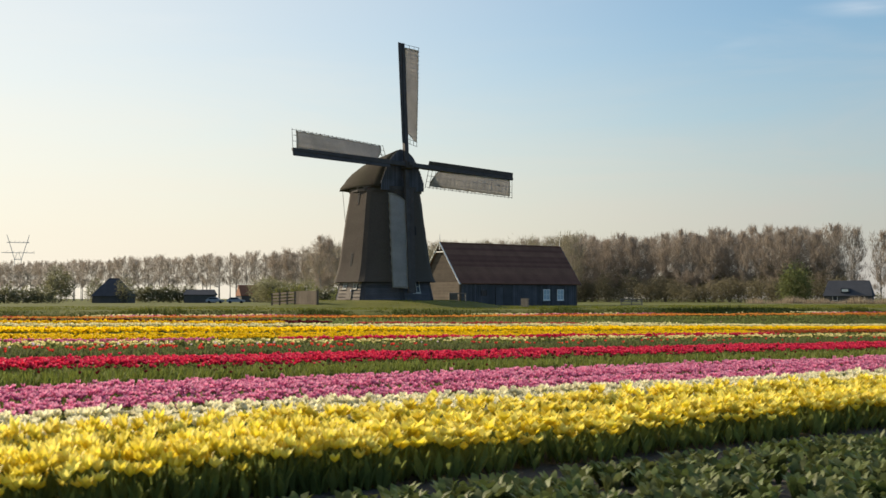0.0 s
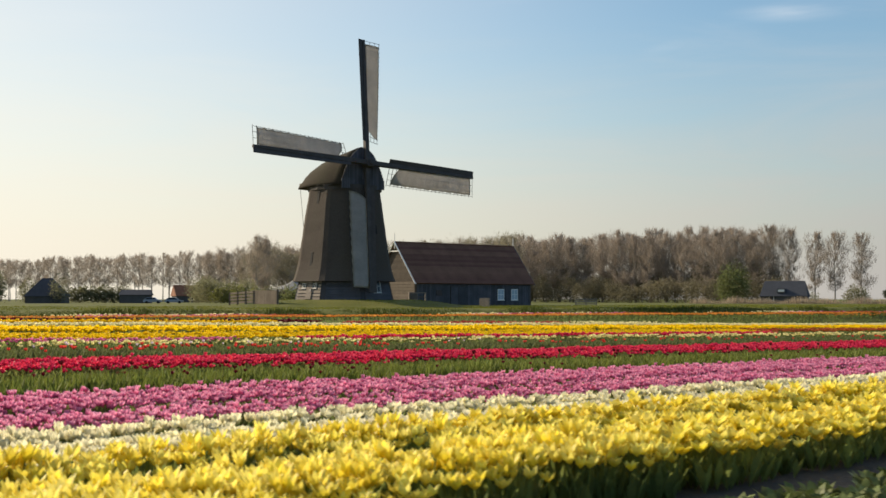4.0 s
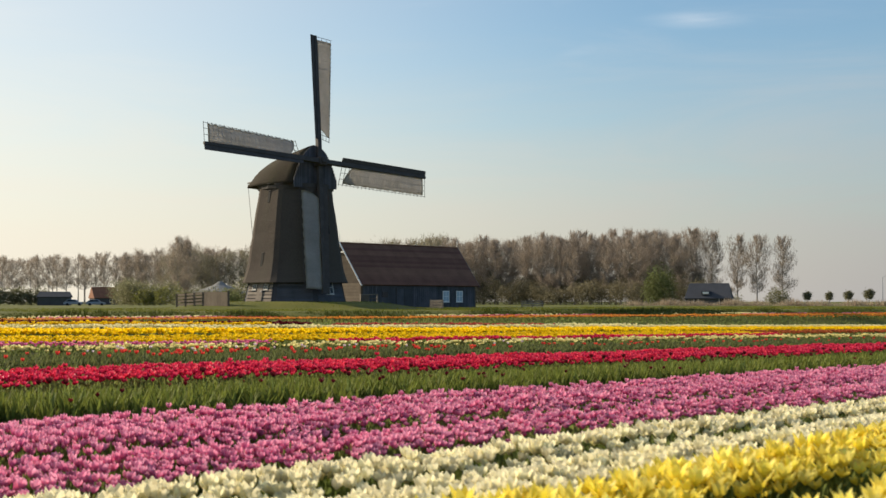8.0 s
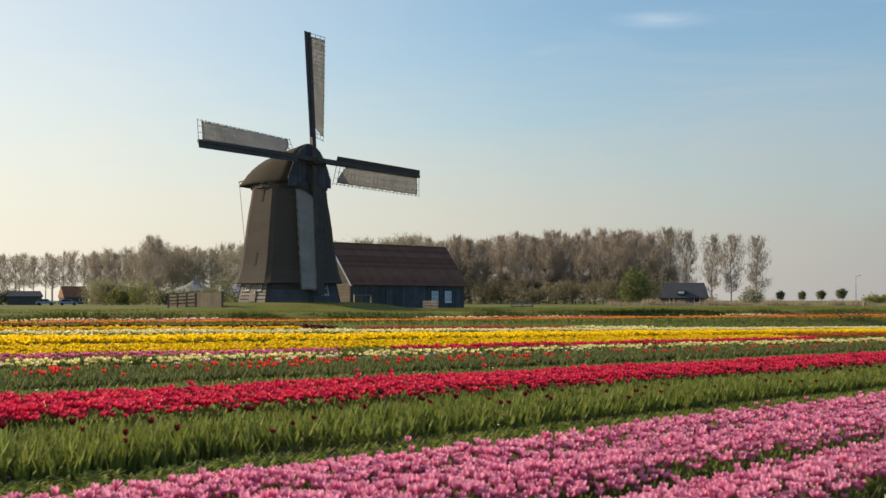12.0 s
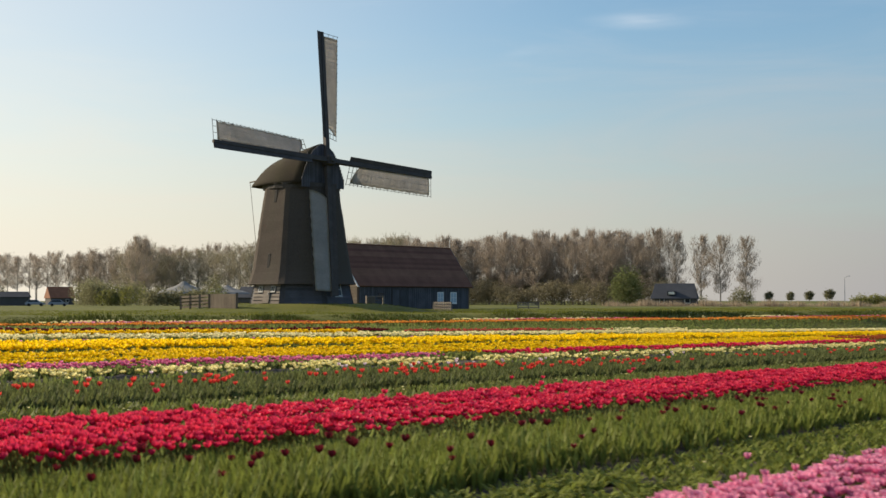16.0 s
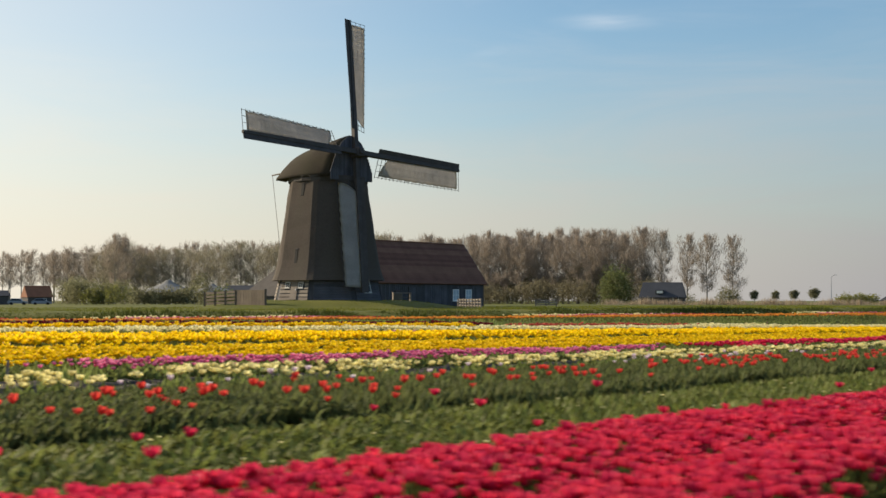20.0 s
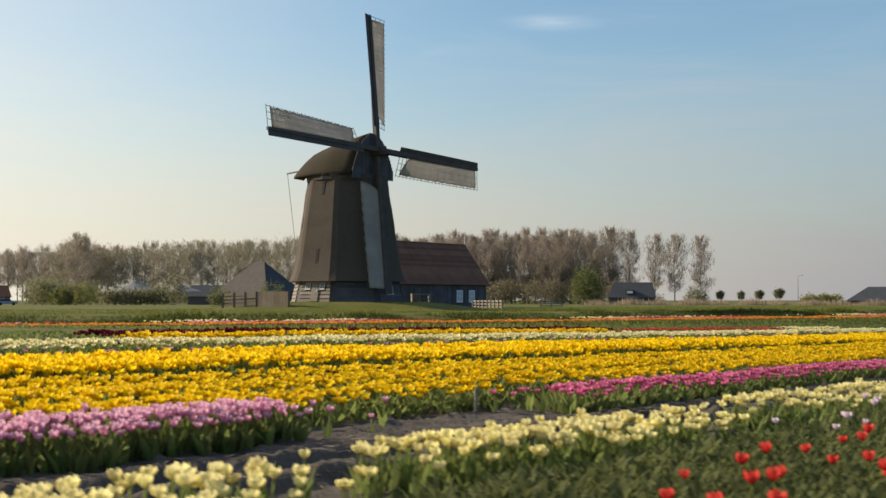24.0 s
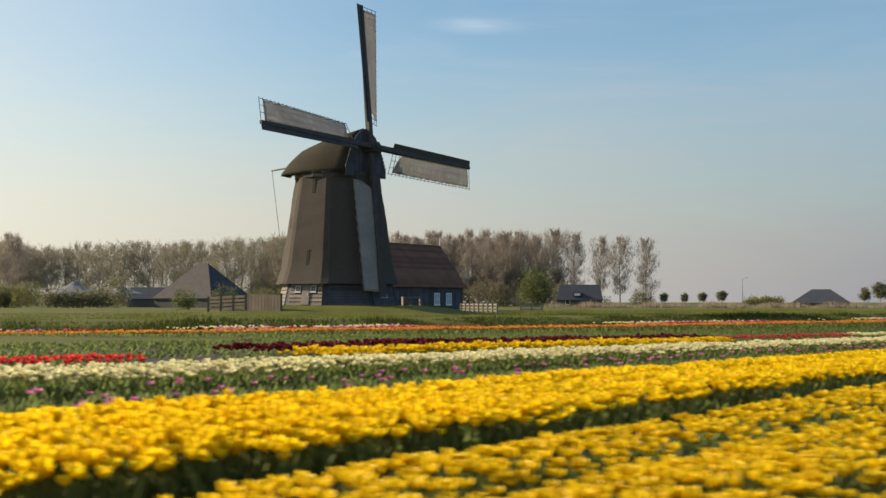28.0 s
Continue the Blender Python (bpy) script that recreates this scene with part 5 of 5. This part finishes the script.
# ---- farm buildings and small things ----
def house(name, label, x, y, turn, length, width, eave, ridge, wall, roof, hip=0.0, windows=(), chimney=None):
    h = empty(name, Matrix.Translation((x, y, float(land(x, y)))) @ Matrix.Rotation(radians(turn), 4, "Z"), label, "house")
    part("house_wall", box((length, width, eave + 0.4), Matrix.Translation((0, 0, eave / 2 - 0.2))), wall, h)
    bm = bmesh.new()
    l, w, o = length / 2 + 0.3, width / 2 + 0.35, eave - 0.15
    base = [bm.verts.new(p) for p in ((-l, -w, o), (l, -w, o), (l, w, o), (-l, w, o))]
    low = [bm.verts.new(p) for p in ((-l, -w, o - 0.15), (l, -w, o - 0.15), (l, w, o - 0.15), (-l, w, o - 0.15))]
    top = [bm.verts.new((-l + hip, 0, ridge)), bm.verts.new((l - hip, 0, ridge))]
    for f in ((base[0], base[1], top[1], top[0]), (base[2], base[3], top[0], top[1]), (base[1], base[2], top[1]), (base[3], base[0], top[0]),
              (low[3], low[2], low[1], low[0])):
        bm.faces.new(f)
    for i in range(4):
        j = (i + 1) % 4
        bm.faces.new((low[i], low[j], base[j], base[i]))
    part("roof", bm, roof, h)
    for wx, wz, ww, wh in windows:
        win = part("window", box((ww, 0.08, wh), Matrix.Translation((wx, -width / 2 - 0.02, wz))), M_WHITE, h)
        part("pane", box((ww - 0.2, 0.04, wh - 0.2), Matrix.Translation((wx, -width / 2 - 0.06, wz))), M_GLASS, win)
    if chimney:
        part("chimney", box((0.7, 0.7, 1.4), Matrix.Translation((chimney, 0, ridge + 0.2))), M_BRICK, h)
    return h


def build_farm():
    h = house("farmhouse", "low house with a dark slate roof by the wood", 86.1, 222.5, -18, 11.2, 7.0, 2.0, 5.7, M_DARKWALL, M_SLATE, 0.9, ((-3, 1.2, 1.2, 1.2), (3.4, 1.2, 1.4, 1.2)))
    m = Matrix.Translation((-0.6, -2.6, 3.2))
    dormer = part("dormer", box((2.2, 1.6, 1.0), m, 0.03), M_SLATE, h, "small dormer with a white window")
    part("dormer_window", box((1.5, 0.06, 0.6), m @ Matrix.Translation((0, -0.82, -0.02))), M_WHITE, dormer)
    f = house("farmhouse", "pyramid-roofed farmhouse with blue slates and a thatched slope", -8.2, 204, -38, 16, 15, 2.2, 10.0, M_DARKWALL, M_SLATE, 7.0)
    bm = bmesh.new()
    v = [bm.verts.new(p) for p in ((-8.36, -7.92, 2.12), (8.28, -7.92, 2.12), (1.25, -0.02, 10.12), (-1.3, -0.02, 10.12))]
    w_ = [bm.verts.new(q.co + Vector((0, 0.1, -0.18))) for q in v]
    bm.faces.new(v)
    bm.faces.new(list(reversed(w_)))
    for i in range(4):
        k = (i + 1) % 4
        bm.faces.new((v[k], v[i], w_[i], w_[k]))
    part("thatched_slope", bm, M_ROOFGREY, f, "grey-brown thatched roof slope")
    house("shed", "long low shed with a dark blue roof", -20.0, 231, -20, 11.6, 6.0, 2.2, 4.9, M_DARKWALL, M_SLATE, 0.0)
    house("farmhouse", "small house with an orange tiled roof", -89, 305, 30, 7.4, 6.0, 2.3, 5.6, M_DARKWALL, M_ORANGEROOF, 0.0, ((1.5, 1.2, 1.0, 1.0),))
    house("shed", "flat grey shed beside the orange-roofed house", -83, 229, 10, 8, 5, 2.4, 3.6, M_DARKWALL, M_SLATE, 0.5)
    house("shed", "dark hipped shed among trees", -100.8, 212, 5, 9, 8, 2.0, 6.4, M_DARKWALL, M_SLATE, 3.5)
    house("barn", "far barn with a broad hipped roof", 150, 218, -30, 14, 10, 1.2, 4.6, M_BRICK, M_SLATE, 5.0)
    house("farmhouse", "far house with a low grey roof", 182, 214, -25, 12, 8, 2.4, 5.6, M_BRICK, M_SLATE, 0.5)
    # white marquee
    t = empty("marquee", Matrix.Translation((-36.9, 208, float(land(-36.9, 208)))), "white canvas marquee with a peaked roof", "tent")
    bm = bmesh.new()
    n = 12
    rings = []
    for r, z in ((5.6, 3.0), (5.0, 3.4), (3.2, 4.1), (1.3, 5.0), (0.3, 5.9)):
        rings.append([Vector((math.cos(2 * math.pi * i / n) * r * 1.25, math.sin(2 * math.pi * i / n) * r, z - 0.12 * (i % 2) * (r > 5))) for i in range(n)])
    loft(bm, rings, cap=True)
    part("canvas_roof", bm, M_CANVASROOF, t)
    bm = bmesh.new()
    rings = []
    for r, z in ((5.2, 2.9), (4.6, 3.25), (2.8, 3.8), (1.0, 4.5), (0.25, 5.0)):
        rings.append([Vector((10.2 + math.cos(2 * math.pi * i / n) * r * 1.1, 0.6 + math.sin(2 * math.pi * i / n) * r, z - 0.1 * (i % 2) * (r > 5))) for i in range(n)])
    loft(bm, rings, cap=True)
    part("canvas_roof", bm, M_CANVASROOF, t, "lower canvas canopy beside the main one")
    bm = bmesh.new()
    for i in range(n):
        tube(bm, (math.cos(2 * math.pi * i / n) * 6.7, math.sin(2 * math.pi * i / n) * 5.4, -0.3), (math.cos(2 * math.pi * i / n) * 6.7, math.sin(2 * math.pi * i / n) * 5.4, 2.95), 0.06, 0.06, 5)
    part("pole_frame", bm, M_STEEL, t)


def build_car(x, y, turn, label, paint):
    car = empty("car", Matrix.Translation((x, y, float(land(x, y)))) @ Matrix.Rotation(radians(turn), 4, "Z"), label, "car", "parked cars")
    bm = bmesh.new()
    prof = [(-2.1, 0.35), (2.1, 0.35), (2.15, 0.75), (1.1, 0.92), (0.5, 1.42), (-1.2, 1.45), (-1.9, 0.95), (-2.15, 0.8)]
    loft(bm, [[Vector((a, s_ * (0.82 if b < 1 else 0.66), b)) for a, b in prof] for s_ in (-1, 1)], cap=True)
    bmesh.ops.recalc_face_normals(bm, faces=bm.faces)
    part("body", bm, paint, car)
    for s_ in (-1, 1):
        bm = bmesh.new()
        loft(bm, [[Vector((a, s_ * w, b)) for a, b, w in ((0.8, 0.97, 0.83), (0.42, 1.34, 0.72), (-1.15, 1.36, 0.72), (-1.6, 0.97, 0.83))],
                  [Vector((a, s_ * (w + 0.02), b)) for a, b, w in ((0.8, 0.97, 0.83), (0.42, 1.34, 0.72), (-1.15, 1.36, 0.72), (-1.6, 0.97, 0.83))]], cap=True)
        part("side_window", bm, M_GLASS, car)
        for wx in (-1.3, 1.3):
            bm = bmesh.new()
            tube(bm, (wx, s_ * 0.66, 0.32), (wx, s_ * 0.86, 0.32), 0.32, 0.32, 14)
            part("wheel", bm, M_RUBBER, car)


def build_small_things():
    # fence with a solid panel beside the mill
    a, b, c = Vector((-8.3, 1.7, 0)), Vector((-5.7, -0.7, 0)), Vector((-3.3, -2.8, 0))
    d = (b - a).normalized()
    fence = empty("fence", Matrix.Translation((a.x, a.y, 0)), "grey wooden rail fence with a solid board panel", "fence")
    o = lambda p, z: Vector((p.x - a.x, p.y - a.y, z))
    for t in (0.0, 0.34, 0.67, 1.0):
        p = a.lerp(b, t)
        z = float(land(p.x, p.y))
        part("post", box((0.13, 0.13, 1.45), Matrix.Translation(o(p, z + 0.43))), M_FENCE, fence)
    for i in range(4):
        bm = bmesh.new()
        beam(bm, o(a, float(land(a.x, a.y)) + 0.22 + i * 0.27), o(b, float(land(b.x, b.y)) + 0.22 + i * 0.27), 0.05, 0.17)
        part("rail", bm, M_FENCE, fence)
    for i in range(11):
        p = b.lerp(c, (i + 0.5) / 11)
        z = float(land(p.x, p.y))
        part("panel_board", box((0.285, 0.05, 1.3), Matrix.Translation(o(p, z + 0.5)) @ Matrix.Rotation(math.atan2(d.y, d.x), 4, "Z")), M_FENCE, fence)
    z = float(land(c.x, c.y))
    part("post", box((0.16, 0.16, 1.5), Matrix.Translation(o(c, z + 0.5))), M_FENCE, fence)
    # handcart shelter by the barn
    x, y = 7.6, 7.4
    sh = empty("trough_stand", Matrix.Translation((x, y, float(land(x, y)))) @ Matrix.Rotation(radians(10), 4, "Z"), "low wooden stand with a pale rail and board front", "stand")
    part("top_rail", box((1.6, 0.5, 0.09), Matrix.Translation((0, 0, 0.66)), 0.01), M_OLDBOARD, sh)
    for sx in (-0.74, -0.05, 0.74):
        part("leg", box((0.09, 0.4, 0.75), Matrix.Translation((sx, 0, 0.25))), M_OLDBOARD, sh)
    part("board_front", box((0.7, 0.05, 0.55), Matrix.Translation((-0.4, -0.22, 0.33))), M_FENCE, sh)
    part("shelf", box((0.68, 0.4, 0.05), Matrix.Translation((0.35, 0, 0.3))), M_FENCE, sh)
    # gates with pale edges
    for gx, gy, turn, n, w, lab in ((13.6, 10.2, 96, 9, 9.5, "long weathered pale rail fence on the mound"), (24.4, 34.3, 5, 3, 2.3, "grey rail gate by the meadow")):
        g = empty("gate", Matrix.Translation((gx, gy, float(land(gx, gy)))) @ Matrix.Rotation(radians(turn), 4, "Z"), lab, "gate", "field gates")
        for i in range(n):
            part("post", box((0.1, 0.1, 1.0), Matrix.Translation((-w / 2 + w * i / (n - 1), 0, 0.3))), M_OLDBOARD, g)
        for z in (0.2, 0.45, 0.7):
            part("rail", box((w + 0.1, 0.05, 0.11), Matrix.Translation((0, -0.08, z))), M_OLDBOARD, g)
    # marker stake in the field
    s_ = empty("stake", Matrix.Translation((-2.12, -85.42, float(land(-2.12, -85.42)))), "thin pale wooden marker stake in bare soil", "stake")
    part("shaft", box((0.03, 0.025, 0.62), Matrix.Translation((0, 0, 0.0)) @ Matrix.Rotation(0.03, 4, "Y")), M_OLDBOARD, s_)
    # street lamp
    l_ = empty("street_lamp", Matrix.Translation((134.0, 231.1, float(land(134.0, 231.1)))), "slim grey street lamp with a bent arm", "street lamp")
    bm = bmesh.new()
    tube(bm, (0, 0, -0.2), (0, 0, 7.4), 0.10, 0.06, 6)
    tube(bm, (0, 0, 7.4), (0.9, 0, 7.8), 0.05, 0.04, 6)
    part("pole", bm, M_STEEL, l_)
    part("lamp_head", box((0.7, 0.25, 0.14), Matrix.Translation((1.15, 0, 7.82)), 0.03), M_STEEL, l_)
    build_car(-61, 184, 12, "small silver car parked on the meadow edge", M_CARPAINT)
    build_car(-66.5, 186, 8, "pale parked car by the farm", M_CARPAINT)
    # electricity pylon far away
    py = empty("pylon", Matrix.Translation((-476, 985, 0)) @ Matrix.Rotation(radians(25), 4, "Z"), "distant steel electricity pylon with a forked top", "pylon")
    bm = bmesh.new()
    for sx in (-1, 1):
        beam(bm, (sx * 2.2, 0, 0), (sx * 2.8, 0, 36), 0.5)
        beam(bm, (sx * 2.8, 0, 36), (sx * 9.5, 0, 58), 0.5)
        beam(bm, (sx * 2.8, 0, 36), (sx * 0.6, 0, 42), 0.3)
    part("mast", bm, M_STEEL, py)
    for z, w in ((51, 19), (42, 28), (36, 7)):
        bm = bmesh.new()
        beam(bm, (-w / 2, 0, z), (w / 2, 0, z), 0.45)
        for i in range(10):
            x0 = -w / 2 + w * i / 10
            beam(bm, (x0, 0, z), (x0 + w / 10, 0, z + (1.6 if i % 2 else 0.2)), 0.22)
        part("cross_arm", bm, M_STEEL, py)


def single_tulips(name, label, places, mat, height, width, cup, group):
    """Scattered blooms that stand clear of each other, each a thing of its own."""
    tv, tt, ti = flower(height, width, cup, 6, 0.95, 2, 2, height * 0.7, 0.028)
    pet, green = tt[ti == 0], tt[ti == 1]
    used = np.unique(pet)
    remap = np.zeros(len(tv), int)
    remap[used] = np.arange(len(used))
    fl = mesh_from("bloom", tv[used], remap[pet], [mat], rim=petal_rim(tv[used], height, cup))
    used = np.unique(green)
    remap[used] = np.arange(len(used))
    st = mesh_from("stem", tv[used], remap[green], [M_LEAF])
    for k, (x, y, s, r) in enumerate(places):
        t = empty(name, Matrix.Translation((x, y, float(land(x, y)))) @ Matrix.Rotation(r, 4, "Z") @ Matrix.Rotation(0.12 * math.sin(7 * r), 4, "X"), label, "tulip", group)
        t.scale = (s, s, s)
        for src in (fl, st):
            o = src if k == 0 else new(src.name.split(".")[0], src.data)
            o.parent = t


def build_single_tulips():
    rng = np.random.default_rng(23)

    def some(n, off0, off1, u0, u1):
        u, v = rng.uniform(u0, u1, n), rng.uniform(row_v(off0), row_v(off1), n)
        x, y = row_xy(u, v)
        return [(a, b, s, r) for a, b, s, r in zip(x, y, rng.uniform(0.85, 1.15, n), rng.uniform(0, 6.2, n))]

    single_tulips("tulip", "single vermilion tulip above dark green leaves", some(60, -89.5, -87.3, -62.5, -56) + some(140, -89.3, -86.8, -56, -40), M_ORANGE, 0.33, 0.075, 0.075, "vermilion tulips in the green bed")
    single_tulips("tulip", "stray vermilion tulip among weeds", some(16, -93.3, -90.0, -66, -40), M_RED, 0.34, 0.085, 0.07, "stray tulips")
    single_tulips("tulip", "pale lilac tulip beside the yellow row", some(36, -87.2, -86.2, -57.8, -35), M_BLUSH, 0.34, 0.06, 0.062, "pale lilac tulips")
    single_tulips("tulip", "dark maroon tulip above green leaves", some(70, -98.9, -97.5, -66, -30), M_MAROON, 0.46, 0.075, 0.07, "maroon tulips in the green bed")
    single_tulips("tulip", "light pink tulip on bare soil", [(-3.72, -88.0, 1.05, 1.0), (-3.2, -86.94, 1.05, 2.0), (-3.34, -87.55, 0.72, 0.4), (-3.82, -87.25, 1.0, 3.0), (-4.05, -87.75, 0.8, 1.7)], M_LILAC, 0.31, 0.065, 0.066, "stray pink tulips")
    single_tulips("tulip", "magenta tulip at the thin end of its row", [(-1.9, -85.36, 1.0, 0.7), (-1.72, -85.42, 0.95, 2.6)], M_MAGENTA, 0.29, 0.068, 0.06, "loose magenta tulips")
    single_tulips("tulip", "stray rose pink tulip among low weeds", some(40, -101.95, -101.0, -66, -36), M_PINK, 0.30, 0.052, 0.055, "stray rose tulips")


build_mill()
build_barn()
build_trees()
build_shrubs()
build_round_trees()
build_farm()
build_small_things()
build_single_tulips()
